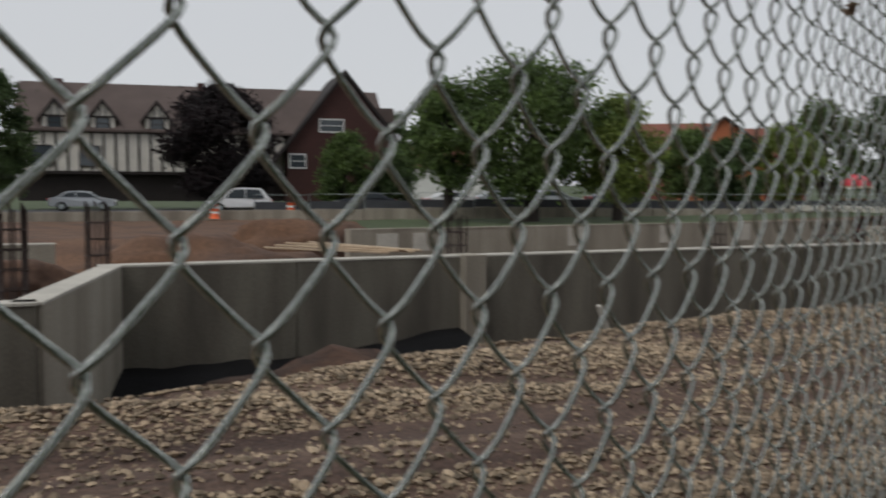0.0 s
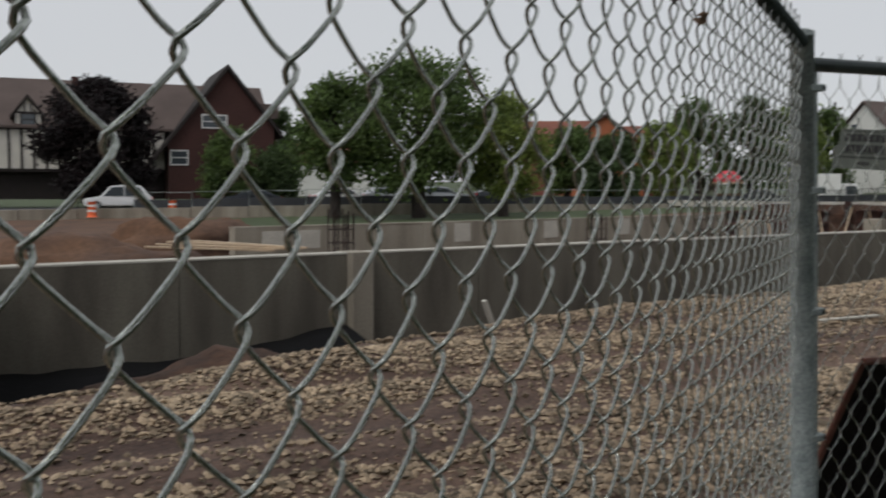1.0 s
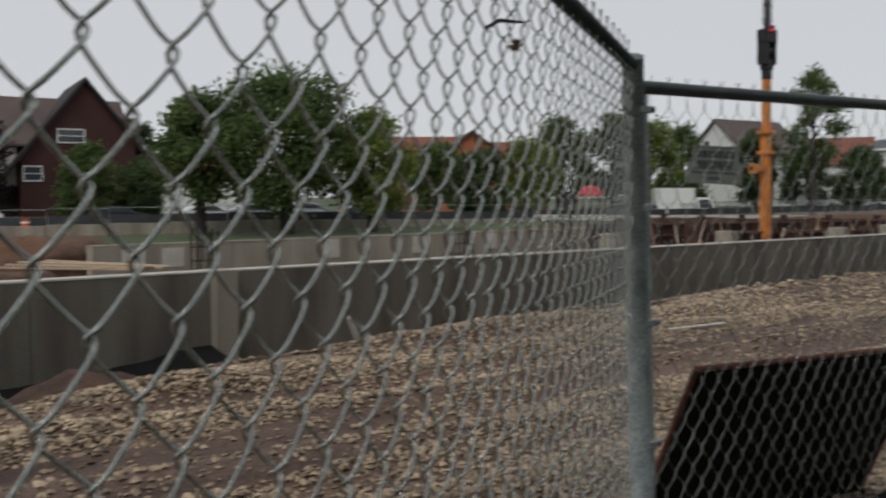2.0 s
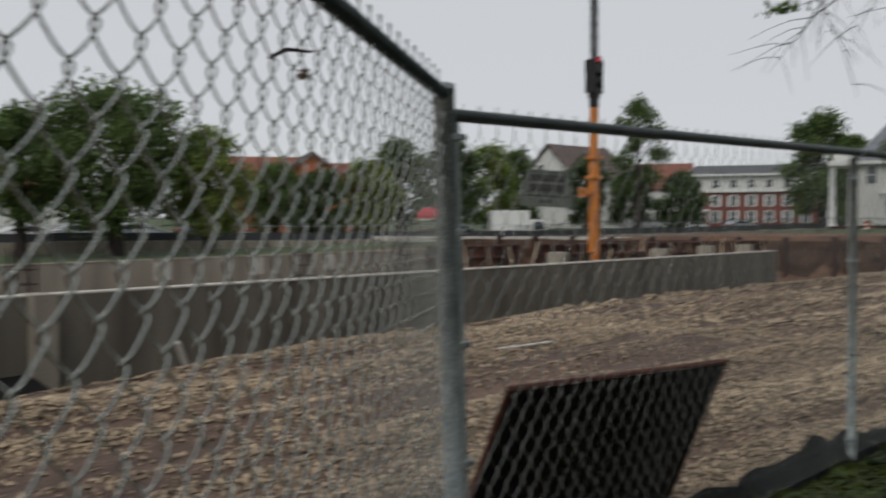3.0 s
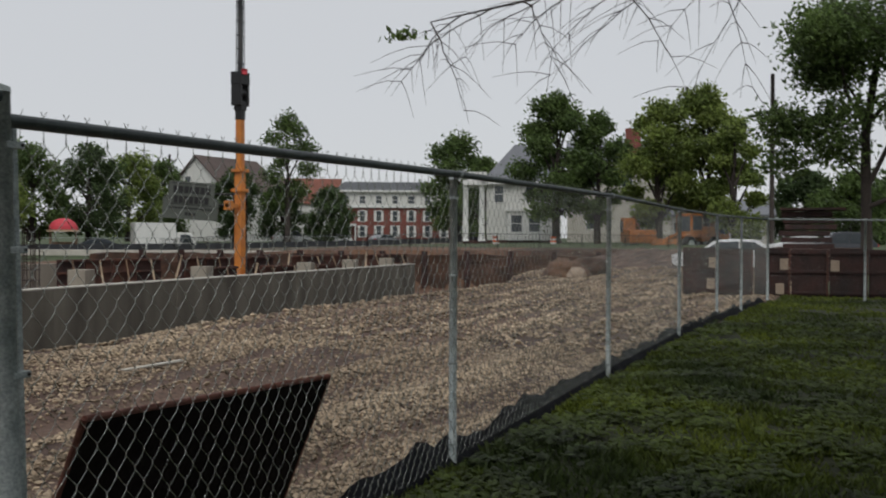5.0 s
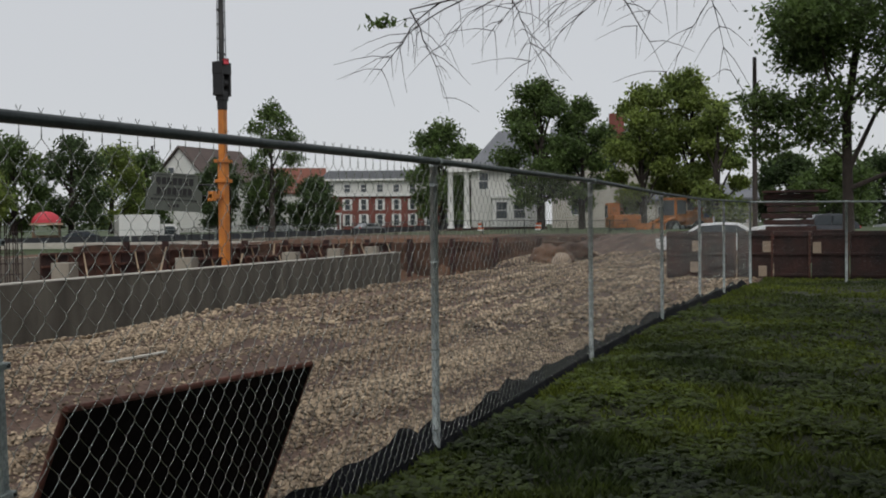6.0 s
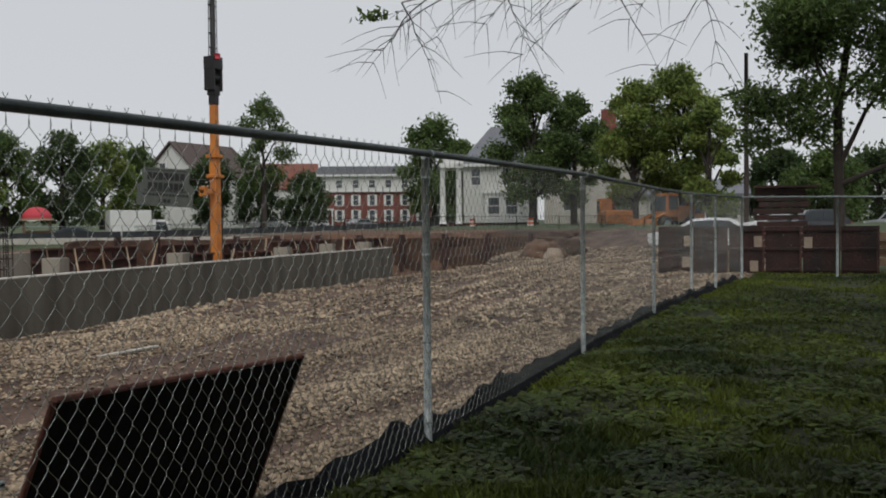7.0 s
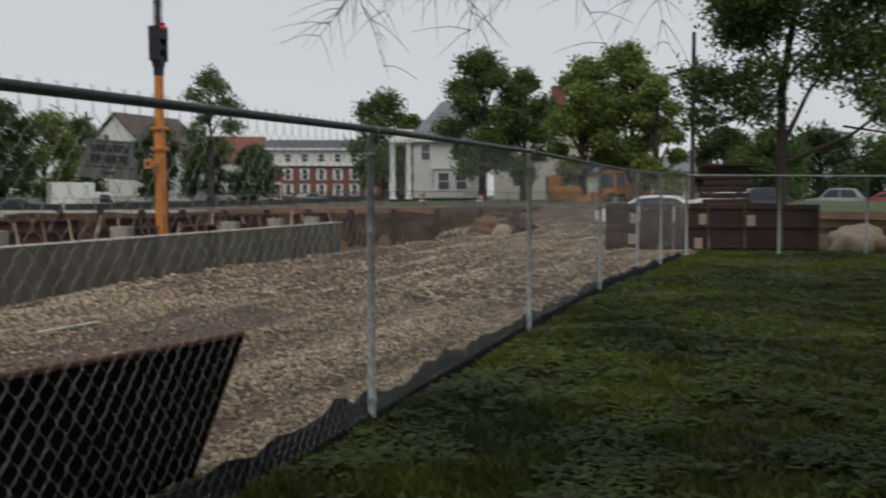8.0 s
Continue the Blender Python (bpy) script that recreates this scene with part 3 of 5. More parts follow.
for i in range(12):
    x = 1.5 + 2.7 * i
    part("steel_pile", boxes((x - 0.16, 0.5, -1.9, x + 0.16, 0.54, 0.5), (x - 0.02, 0.54, -1.9, x + 0.02, 0.8, 0.5), (x - 0.16, 0.8, -1.9, x + 0.16, 0.84, 0.5)), RUSTDARK, bank, "dark steel soldier pile")
kerb = bmesh.new()
box(kerb, -6, -2.4, 0.0, 46, -1.9, 0.42, bevel=0.03)
part("kerb", kerb, CONC_TOP, bank, "pale concrete road edge")


# ---- drilling rig with sign ----
def rig():
    ob = thing("drilling_rig", pose(32.2, 21.9, -1.3), "orange drilling rig mast with black head and cables", "drilling rig")
    part("mast", boxes((-0.18, -0.17, 0.9, 0.18, 0.17, 5.6), bevel=0.03), ORANGE, ob)
    part("upper_mast", boxes((-0.15, -0.14, 5.6, 0.15, 0.14, 8.1), bevel=0.03), ORANGE, ob)
    for z in (4.6, 5.45):
        part("collar", boxes((-0.29, -0.27, z, 0.29, 0.27, z + 0.14), bevel=0.02), ORANGE, ob)
    part("hydraulic_line", bars(([(0.3, -0.1, 1), (0.32, -0.1, 4.5)], 0.05), sides=6), BLACK, ob)
    part("base", boxes((-0.9, -0.9, 0.0, 0.9, 0.9, 0.55), (-0.75, -0.7, 0.55, 0.75, 0.7, 0.95), bevel=0.05), YELLOW, ob, "yellow slewing base")
    for s in (-1, 1):
        part("track", boxes((-1.4, s * 0.95 - 0.22, -0.35, 1.4, s * 0.95 + 0.22, 0.3), bevel=0.15), BLACK, ob)
    part("arm", boxes((-0.95, -0.1, 3.9, -0.25, 0.1, 4.1), (-0.95, -0.15, 3.8, -0.7, 0.15, 4.2), bevel=0.02), ORANGE, ob)
    head = part("head", boxes((-0.33, -0.25, 8.3, -0.2, 0.25, 9.3), (0.2, -0.25, 8.3, 0.33, 0.25, 9.3), (-0.2, -0.2, 8.1, 0.2, 0.2, 8.5), (-0.34, -0.26, 9.2, 0.34, 0.26, 9.75), (-0.16, -0.16, 7.7, 0.16, 0.16, 8.2), bevel=0.03), BLACK, ob, "black drill head")
    part("sheave", bars(([(-0.2, 0, 8.85), (0.2, 0, 8.85)], 0.2), sides=16), BLACK, head)
    part("red_lamp", bars(([(-0.1, -0.28, 9.62), (-0.1, -0.28, 9.85)], 0.13), sides=12), CARRED, head, "red knob")
    part("kelly_bar", bars(([(0, 0, 9.6), (0, 0, 15.5)], 0.12), sides=10), BLACK, ob)
    for x in (-0.3, 0.3):
        part("cable", bars(([(x, 0, 9.6), (x * 0.8, 0, 15.5)], 0.022), sides=5), BLACK, ob)
    for k in range(9):
        part("cable_clamp", boxes((-0.3, -0.03, 10.1 + 0.6 * k, 0.3, 0.03, 10.15 + 0.6 * k)), BLACK, ob)
    bm = bmesh.new()
    prism(bm, [(-1.15, -0.75), (1.15, -0.75), (1.15, 0.1), (0.95, 0.25), (0.95, 0.85), (-0.95, 0.85), (-0.95, 0.25), (-1.15, 0.1)], -0.04, 0.04)
    sign = part("sign", bm, SIGNGREY, ob, "grey shaped sign board with dark bands of lettering")
    sign.matrix_local = pose(-1.2, 1.65, 4.15, 0, 4, -55)
    for z, w, h in ((0.5, 0.78, 0.3), (0.08, 0.74, 0.3), (-0.28, 0.95, 0.09), (-0.52, 0.24, 0.14)):
        n = 7 if h > 0.2 else (14 if h < 0.1 else 3)
        for i in range(n):
            x0 = -w + 2 * w * i / n
            part("letter_bar", boxes((x0 + 0.02, -0.055, z - h / 2, x0 + 2 * w / n - 0.02, -0.04, z + h / 2)), BLACK, sign)
    for z in (0.74, -0.13):
        part("rule_line", boxes((-0.85, -0.052, z, 0.85, -0.04, z + 0.03)), BLACK, sign)
    part("sign_bracket", bars(([(0, 0.1, 3.9), (-0.75, 1.05, 4.1)], 0.05), ([(0, 0.1, 4.5), (-0.75, 1.05, 4.5)], 0.05), sides=6), BLACK, ob)


rig()


# ---- trees ----
def leaves(name, lobes, count, size, material, seed):
    """Many small leaf sprays through a set of uneven lobes, denser towards their skins."""
    rng = np.random.default_rng(seed)
    lob = np.array(lobes, float)
    vol = lob[:, 3] * lob[:, 4] * lob[:, 5]
    pick = rng.choice(len(lob), count, p=vol ** 0.75 / (vol ** 0.75).sum())
    d = rng.normal(size=(count, 3))
    d /= np.linalg.norm(d, axis=1, keepdims=True)
    rad = np.abs(rng.normal(0.72, 0.27, (count, 1)))
    c = lob[pick, :3] + d * rad * lob[pick, 3:6]
    a, b = rng.normal(size=(count, 3)), rng.normal(size=(count, 3))
    a /= np.linalg.norm(a, axis=1, keepdims=True)
    b -= a * (a * b).sum(1, keepdims=True)
    b /= np.linalg.norm(b, axis=1, keepdims=True)
    s = size * rng.uniform(0.5, 1.4, (count, 1))
    v = np.stack([c - a * s, c - b * s * 0.45, c + a * s, c + b * s * 0.45, c + np.cross(a, b) * s * 0.35], axis=1).reshape(-1, 3)
    i = np.arange(count)[:, None] * 5
    f = np.concatenate([i + np.array([[0, 1, 4]]), i + np.array([[1, 2, 4]]), i + np.array([[2, 3, 4]]), i + np.array([[3, 0, 4]])])
    return soup(name, v, f, material)


def tree(x, y, z, height, spread, label, leaf=LEAF, count=4500, size=0.28, bare=0.22, seed=0, trunk=0.25, lobes=13, group="street trees", slim=1.0):
    rng = random.Random(seed)
    ob = thing("tree", pose(x, y, z, 0, 0, rng.uniform(0, 360)), label, "tree", group)
    bm = bmesh.new()
    top = height * 0.8
    tube(bm, [(0, 0, -0.4), (0.05, 0, height * bare), (rng.uniform(-.2, .2), rng.uniform(-.2, .2), height * 0.5), (rng.uniform(-.3, .3), 0, top)], [trunk * 1.25, trunk, trunk * 0.6, trunk * 0.12], 9)
    part("trunk", bm, BARK, ob)
    spread, size, count = spread * 0.74, size * 0.62, int(count * 1.7)
    lb = []
    for i in range(lobes):
        a = i * 2.4 + rng.uniform(-0.4, 0.4)
        h = bare + (0.93 - bare) * (i + 0.5) / lobes
        r = spread * (0.55 * math.sin(math.pi * min(1, 0.18 + 0.8 * (h - bare) / (1 - bare))) + 0.08) * rng.uniform(0.75, 1.15)
        c = Vector((math.cos(a) * r, math.sin(a) * r, h * height))
        rr = spread * rng.uniform(0.28, 0.48)
        lb.append((c.x, c.y, c.z, rr * slim, rr * slim, rr * rng.uniform(0.6, 0.85)))
        lm = bmesh.new()
        s = Vector((0, 0, height * max(bare * 0.9, h - 0.25)))
        tube(lm, [s, s.lerp(c, 0.5) + Vector((0, 0, 0.15)), c], [trunk * 0.45, trunk * 0.28, trunk * 0.06], 6)
        part("limb", lm, BARK, ob)
    lb.append((0, 0, height * 0.93, spread * 0.33, spread * 0.33, height * 0.09))
    part("crown", leaves("crown", lb, count, size, leaf, seed + 1), None, ob, "crown of small leaves")
    return ob


tree(25.5, 52.0, -0.5, 9.6, 7.0, "broad dense green tree by the street", LEAF, 9000, 0.30, 0.2, 3, 0.4, 14)
tree(30.6, 50.0, -0.5, 7.6, 4.4, "rounded green tree by the street", LEAFBRIGHT, 5000, 0.28, 0.16, 5, 0.3)
tree(20.6, 54.0, -0.5, 8.4, 4.2, "rounded green tree by the street", LEAF, 5000, 0.28, 0.25, 6, 0.3)
tree(9.6, 74.0, -0.4, 9.4, 6.4, "large dark copper beech in front of the timbered house", LEAFCOPPER, 9000, 0.36, 0.1, 8, 0.4, 14)
tree(17.7, 68.0, -0.4, 5.6, 3.3, "low green tree in front of the brick gable", LEAF, 4000, 0.28, 0.15, 9, 0.2)
tree(23.0, 72.0, -0.4, 4.6, 3.4, "low green shrub tree behind the parked cars", LEAFDARK, 3000, 0.28, 0.1, 10, 0.2)
tree(-6.5, 70.0, -0.5, 9.5, 4.5, "green tree beside the timbered house", LEAFDARK, 5000, 0.32, 0.15, 31, 0.3)
tree(29.5, 90.0, -0.5, 9.0, 4.0, "far green tree behind the brick gable", LEAFDARK, 2500, 0.4, 0.1, 32, 0.3)
for i, (az_d, d, h, sp) in enumerate(((36.0, 85, 5.7, 4.4), (38.5, 78, 4.7, 4.0), (41.5, 88, 5.9, 4.8), (43.5, 96, 8.4, 5.0), (46.5, 100, 9.3, 5.5), (48.6, 110, 9.0, 5.5), (50.6, 118, 9.2, 5.0), (54.6, 112, 8.2, 4.5))):
    a = radians(az_d)
    tree(-2 + d * math.sin(a), -2 + d * math.cos(a), far_z(d * math.sin(a), 0), h, sp, "dense green tree in the row behind the street", (LEAF, LEAFDARK, LEAFBRIGHT)[i % 3], 3800, 0.36, 0.06, 40 + i, 0.3)
tree(90.8, 56.7, 0.8, 14.6, 5.0, "tall loose green tree with gaps in its crown", LEAF, 3200, 0.33, 0.3, 60, 0.28, 11)
tree(94.0, 53.0, 0.8, 6.0, 4.6, "dense dark green bushy tree", LEAFDARK, 3500, 0.35, 0.05, 61, 0.25)
tree(98.0, 62.0, 0.8, 6.5, 4.6, "dense dark green bushy tree", LEAFDARK, 3500, 0.35, 0.05, 62, 0.25)
tree(127.5, 50.9, 0.5, 15.5, 7.5, "tall green tree behind the white house", LEAF, 5000, 0.5, 0.15, 63, 0.4, 12)
tree(121, 44.0, 0.3, 12.0, 5.0, "green tree beside the white house porch", LEAF, 3500, 0.45, 0.1, 64, 0.4)
tree(84.3, 23.1, 0.6, 14.3, 5.8, "full dark green tree before the white house", LEAF, 8000, 0.34, 0.2, 65, 0.35, 14)
tree(86.0, 19.6, 0.6, 12.5, 4.4, "full green tree beside the dark one", LEAF, 5000, 0.34, 0.2, 66, 0.3, 11)
tree(77.0, 12.2, 0.3, 12.3, 5.0, "light green spreading tree behind the diggers", LEAFBRIGHT, 7000, 0.32, 0.2, 67, 0.3, 13)
tree(78.5, 8.6, 0.3, 13.6, 4.8, "light green spreading tree behind the diggers", LEAFBRIGHT, 6500, 0.32, 0.2, 68, 0.3, 13)
tree(75.0, 6.0, 0.3, 10.3, 4.0, "light green spreading tree beside the pole", LEAFBRIGHT, 5000, 0.32, 0.15, 69, 0.3, 11)
for i, (x, y, h, sp) in enumerate(((88, -2.2, 6.6, 5), (95, -7, 7, 6), (100, -14, 6.5, 6), (96, 1.5, 7.5, 5))):
    tree(x, y, 0.3, h, sp, "far green tree beyond the parking lot", LEAFDARK if i % 2 else LEAF, 3500, 0.42, 0.1, 80 + i, 0.3)


def big_tree():
    """The park tree whose limbs hang over the lawn."""
    ob = thing("tree", pose(40.0, -2.9, 0.1), "large dark park tree with crooked limbs over the lawn", "tree")
    rng = random.Random(4)
    part("trunk", bars(([(0, 0, -0.3), (0.05, 0.05, 2.5), (0.0, 0.1, 5.5), (0.2, -0.3, 8.5), (0.3, -0.8, 11)], [0.26, 0.2, 0.18, 0.13, 0.05]), sides=12), BARK, ob)
    lb = []
    for (p, q, r) in (((0, 0, 2.6), (-2, -4.2, 5.0), 0.17), ((0, 0, 3.4), (-1, -2.4, 7.5), 0.18), ((0, 0, 5), (-1, 1.6, 8.6), 0.12), ((0, 0, 5.5), (-2.5, 1.2, 9.6), 0.12), ((0, 0, 6), (0.5, -3.5, 10), 0.15), ((0, 0, 3.6), (-1, 1.7, 5.6), 0.07), ((-1, -2.2, 4), (-2.5, -5.5, 3.6), 0.08)):
        p, q, r = Vector(p), Vector(q), r * 0.62
        mid = p.lerp(q, 0.5) + Vector((rng.uniform(-.4, .4), rng.uniform(-.4, .4), rng.uniform(-.5, .2)))
        part("limb", bars(([p, mid, q], [r, r * 0.7, r * 0.25]), sides=8), BARK, ob)
        for k in range(4):
            e = q + Vector((rng.uniform(-1.5, 1.5), rng.uniform(-1.6, 1.6), rng.uniform(-1.2, 1.0)))
            part("branch", bars(([mid.lerp(q, 0.4 + 0.15 * k), mid.lerp(e, 0.7), e], [r * 0.3, r * 0.2, 0.012]), sides=5), BARK, ob)
            lb.append((*e, 1.15, 1.25, 0.75))
        lb.append((*q, 1.5, 1.6, 1.0))
    lb += [(-1, -1.6, 6.4, 1.5, 1.7, 0.9), (-1.2, 0.9, 6.4, 1.0, 1.1, 0.8), (-1, -4.6, 6.6, 1.8, 2.0, 0.9), (-1, 0.6, 8.8, 2.3, 2.6, 1.3), (-1, -2.5, 10.2, 2.6, 3.4, 1.4), (0, 1.6, 10.0, 1.7, 1.7, 1.1), (0, -5.5, 8.5, 2.4, 2.6, 1.2)]
    part("crown", leaves("crown", lb, 36000, 0.125, LEAF, 91), None, ob, "loose crown of small leaves")


big_tree()


def shade_tree(x, y, h, spread, seed, bough=False):
    """A lawn tree added out of view; its overhead crown shades lawn and fence."""
    rng = random.Random(seed)
    ob = thing("tree", pose(x, y, 0), "tall park tree, trunk and crown out of view, added for shade", "tree", "park trees")
    part("trunk", bars(([(0, 0, -0.3), (0.1, 0, 3), (0, 0.2, 6), (0.2, 0, h * 0.9)], [0.4, 0.32, 0.24, 0.05]), sides=12), BARK, ob)
    lb = []
    for i in range(16):
        a, r = i * 2.4, spread * math.sqrt((i + 0.5) / 16)
        c = Vector((math.cos(a) * r, math.sin(a) * r, h * rng.uniform(0.66, 0.95)))
        part("limb", bars(([(0, 0, h * 0.42), tuple(c * 0.5 + Vector((0, 0, h * 0.3))), c], [0.13, 0.08, 0.02]), sides=6), BARK, ob)
        lb.append((c.x, c.y, c.z, spread * 0.3, spread * 0.3, h * 0.07))
    part("crown", leaves("crown", lb, 17000, 0.26, LEAF, seed), None, ob, "broad unseen overhead crown, added to shade lawn and fence")
    if bough:
        o = Vector((-x, -y, 0))
        rail = [Vector((0, 0, h * 0.42)), o + Vector((8.2, -4.0, 5.0)), o + Vector((7.4, -1.9, 4.15)), o + Vector((6.9, -0.2, 3.85)), o + Vector((6.4, 1.5, 3.5))]
        bo = part("bough", bars((rail, [0.12, 0.05, 0.03, 0.02, 0.006]), sides=7), BARK, ob, "bare drooping bough")
        for i in range(13):
            f = i / 12
            p = rail[2].lerp(rail[3], f * 2) if f < 0.5 else rail[3].lerp(rail[4], f * 2 - 1)
            side = 1 if i % 3 else -0.4
            d = Vector((rng.uniform(-0.5, 0.2), side * rng.uniform(0.5, 1.1), -rng.uniform(0.15, 0.8)))
            pts = [p]
            for k in range(7):
                pts.append(pts[-1] + d * 0.17 + Vector((rng.uniform(-.03, .03), rng.uniform(-.03, .03), -0.012 * k + rng.uniform(-.02, .03))))
            tw = part("twig", bars((pts, [0.0085 - 0.001 * k for k in range(8)]), sides=5), BARK, bo)
            for k in range(1, 8):
                for sgn in (-1, 1):
                    if rng.random() < 0.25:
                        continue
                    e = Vector((rng.uniform(-0.2, 0.2), d.y * 0.25 + sgn * rng.uniform(0.05, 0.2), sgn * 0.05 - rng.uniform(0.02, 0.28)))
                    b0, b1 = pts[k] + e * 0.5 + Vector((0, 0, 0.025)), pts[k] + e
                    b2 = b1 + e * 0.5 + Vector((rng.uniform(-.04, .04), 0, -0.05))
                    part("twiglet", bars(([pts[k], b0, b1, b2], [0.0042, 0.0032, 0.0024, 0.0014]), sides=4), BARK, tw)
        part("leaf_tuft", leaves("leaf_tuft", [(*(rail[4] + Vector((-0.1, 0.25, -0.12))), 0.14, 0.22, 0.06)], 45, 0.045, LEAF, 5), None, bo, "small tuft of green leaves")["kind"] = "stuff"


# only this tree's bough reaches into view; its crown is added for shade
shade_tree(7.5, -8.5, 10.5, 6.0, 201, True)
# three unseen trees, added behind and beside the camera to block sky light
shade_tree(-4.5, -8.0, 11.0, 5.5, 202)
shade_tree(15.5, -11.5, 12.0, 6.0, 203)
shade_tree(3.0, -16.0, 12.0, 6.0, 204)


# ---- houses ----
def window(bm_frame, bm_pane, x, z, w, h, y, t=0.1):
    box(bm_frame, x - w / 2 - t, y - 0.06, z - t, x + w / 2 + t, y + 0.02, z)
    box(bm_frame, x - w / 2 - t, y - 0.06, z + h, x + w / 2 + t, y + 0.02, z + h + t)
    for s in (-1, 1):
        box(bm_frame, x + s * (w / 2 + t / 2) - t / 2, y - 0.06, z, x + s * (w / 2 + t / 2) + t / 2, y + 0.02, z + h)
    box(bm_frame, x - w / 2, y - 0.05, z + h / 2 - 0.03, x + w / 2, y + 0.01, z + h / 2 + 0.03)
    box(bm_pane, x - w / 2, y - 0.03, z, x + w / 2, y + 0.0, z + h)


def add_window(ob, x, z, w, h, y=0.0, m=None, frame=WHITE, pane=PANE):
    f, p = bmesh.new(), bmesh.new()
    window(f, p, x, z, w, h, y)
    wd = part("window", f, frame, ob)
    part("pane", p, pane, wd)
    if m is not None:
        wd.matrix_local = m
    return wd


def gable_roof(ob, x0, x1, y0, y1, eave, ridge, material, over=0.5, along="x", name="roof"):
    """A pitched roof with thickness; along: the ridge's direction."""
    bm = bmesh.new()
    if along == "x":
        ym = (y0 + y1) / 2
        poly = [(y0 - over, eave - 0.25), (ym, ridge), (y1 + over, eave - 0.25), (y1 + over, eave - 0.05), (ym, ridge + 0.25), (y0 - over, eave - 0.05)]
        prism(bm, poly, x0 - over, x1 + over)
        for v in bm.verts:
            v.co = Vector((v.co.y, v.co.x, v.co.z))
    else:
        xm = (x0 + x1) / 2
        poly = [(x0 - over, eave - 0.25), (xm, ridge), (x1 + over, eave - 0.25), (x1 + over, eave - 0.05), (xm, ridge + 0.25), (x0 - over, eave - 0.05)]
        prism(bm, poly, y0 - over, y1 + over)
    bmesh.ops.recalc_face_normals(bm, faces=bm.faces)
    return part(name, bm, material, ob)


def tudor_house():
    ob = thing("timbered_house", pose(21.2, 81.0, -0.2, 0, 0, -6), "half-timbered house with a brown shingle roof and brick gable wing", "house")
    # ground floor painted near black for the shade below the upper storey
    part("wall", boxes((-27, 1.5, 0, -5.0, 10, 2.6)), TIMBERDARK, ob, "recessed ground floor, shade under the overhang put into its dark colour")
    part("upper_wall", boxes((-27, 0.9, 2.5, -5.0, 10, 6.0)), STUCCO, ob, "cream stucco upper storey")
    gable_roof(ob, -27, 4, 0.9, 10.5, 6.1, 10.2, ROOFBROWN, 0.4)
    part("beam", boxes((-27.1, 0.78, 5.75, -5, 0.9, 6.1), (-27.1, 0.78, 2.3, -5, 0.9, 2.55)), TIMBERDARK, ob)
    for i in range(23):
        part("stud", boxes((-26.9 + i * 0.95, 0.82, 2.5, -26.72 + i * 0.95, 0.9, 5.75)), TIMBERDARK, ob)
    for x in (-25.0, -21.3):
        add_window(ob, x, 3.0, 1.5, 1.6, 0.84, frame=TIMBERDARK)
    for x, s in ((-12.6, 0), (-13.3, 1), (-14.1, 2), (-14.8, 3)):
        part("infill", boxes((x - 0.4, 0.8, 5.2 - 0.6 * s, x + 0.4, 0.9, 5.75 - 0.55 * s)), TIMBERDARK, ob, "dark stepped infill panel")
    for x in (-24.0, -20.2, -15.8, -7.4):
        d = part("dormer", prism(bmesh.new(), [(x - 0.95, 5.9), (x + 0.95, 5.9), (x + 0.95, 7.0), (x, 8.3), (x - 0.95, 7.0)], 0.7, 5.0), STUCCO, ob)
        bm = bmesh.new()
        prism(bm, [(x - 1.35, 6.6), (x, 8.35), (x + 1.35, 6.6), (x + 1.35, 6.85), (x, 8.65), (x - 1.35, 6.85)], 0.4, 5.4)
        part("dormer_roof", bm, TIMBERDARK, d)
        add_window(ob, x, 6.1, 1.0, 0.9, 0.66, frame=TIMBERDARK)
        part("dormer_beam", boxes((x - 0.95, 0.62, 7.05, x + 0.95, 0.7, 7.2), (x - 0.3, 0.62, 7.2, x - 0.2, 0.7, 7.9), (x + 0.2, 0.62, 7.2, x + 0.3, 0.7, 7.9)), TIMBERDARK, d)
    # brick wing with the steep gable
    bm = bmesh.new()
    prism(bm, [(-4.9, 0), (4.2, 0), (4.2, 6.2), (0.2, 11.1), (-4.9, 5.0)], -1.0, 9.0)
    part("gable_wing", bm, BRICKBROWN, ob, "dark brown brick gable wing")
    bm = bmesh.new()
    prism(bm, [(-6.6, 2.6), (0.2, 11.2), (4.9, 5.4), (4.9, 5.8), (0.2, 11.65), (-6.6, 3.0)], -1.4, 9.2)
    part("gable_roof", bm, TIMBERDARK, ob, "dark steep gable roof edge")
    part("side_roof", boxes((3.2, 1.5, 7.3, 5.2, 7, 8.6)), ROOFBROWN, ob)
    add_window(ob, -1.0, 6.2, 2.0, 1.0, -1.02)
    add_window(ob, -4.0, 3.0, 1.3, 1.1, -1.02)
    for x in (-24, -12):
        part("chimney", boxes((x - 0.3, 4, 9.8, x + 0.3, 5, 10.6)), BRICKBROWN, ob)


tudor_house()


def plain_house(name, m, w, d, eave, ridge, wall, roof, label, along="x", wins=(), frame=WHITE, porch=False):
    ob = thing(name, m, label, "house")
    if along == "y":
        bm = bmesh.new()
        prism(bm, [(-w / 2, 0), (w / 2, 0), (w / 2, eave), (0, ridge - 0.1), (-w / 2, eave)], 0, d)
    else:
        bm = boxes((-w / 2, 0, 0, w / 2, d, eave))
    part("wall", bm, wall, ob)
    gable_roof(ob, -w / 2, w / 2, 0, d, eave, ridge, roof, 0.4, along)
    for x, z, ww, h in wins:
        add_window(ob, x, z, ww, h, -0.02, frame=frame)
    return ob


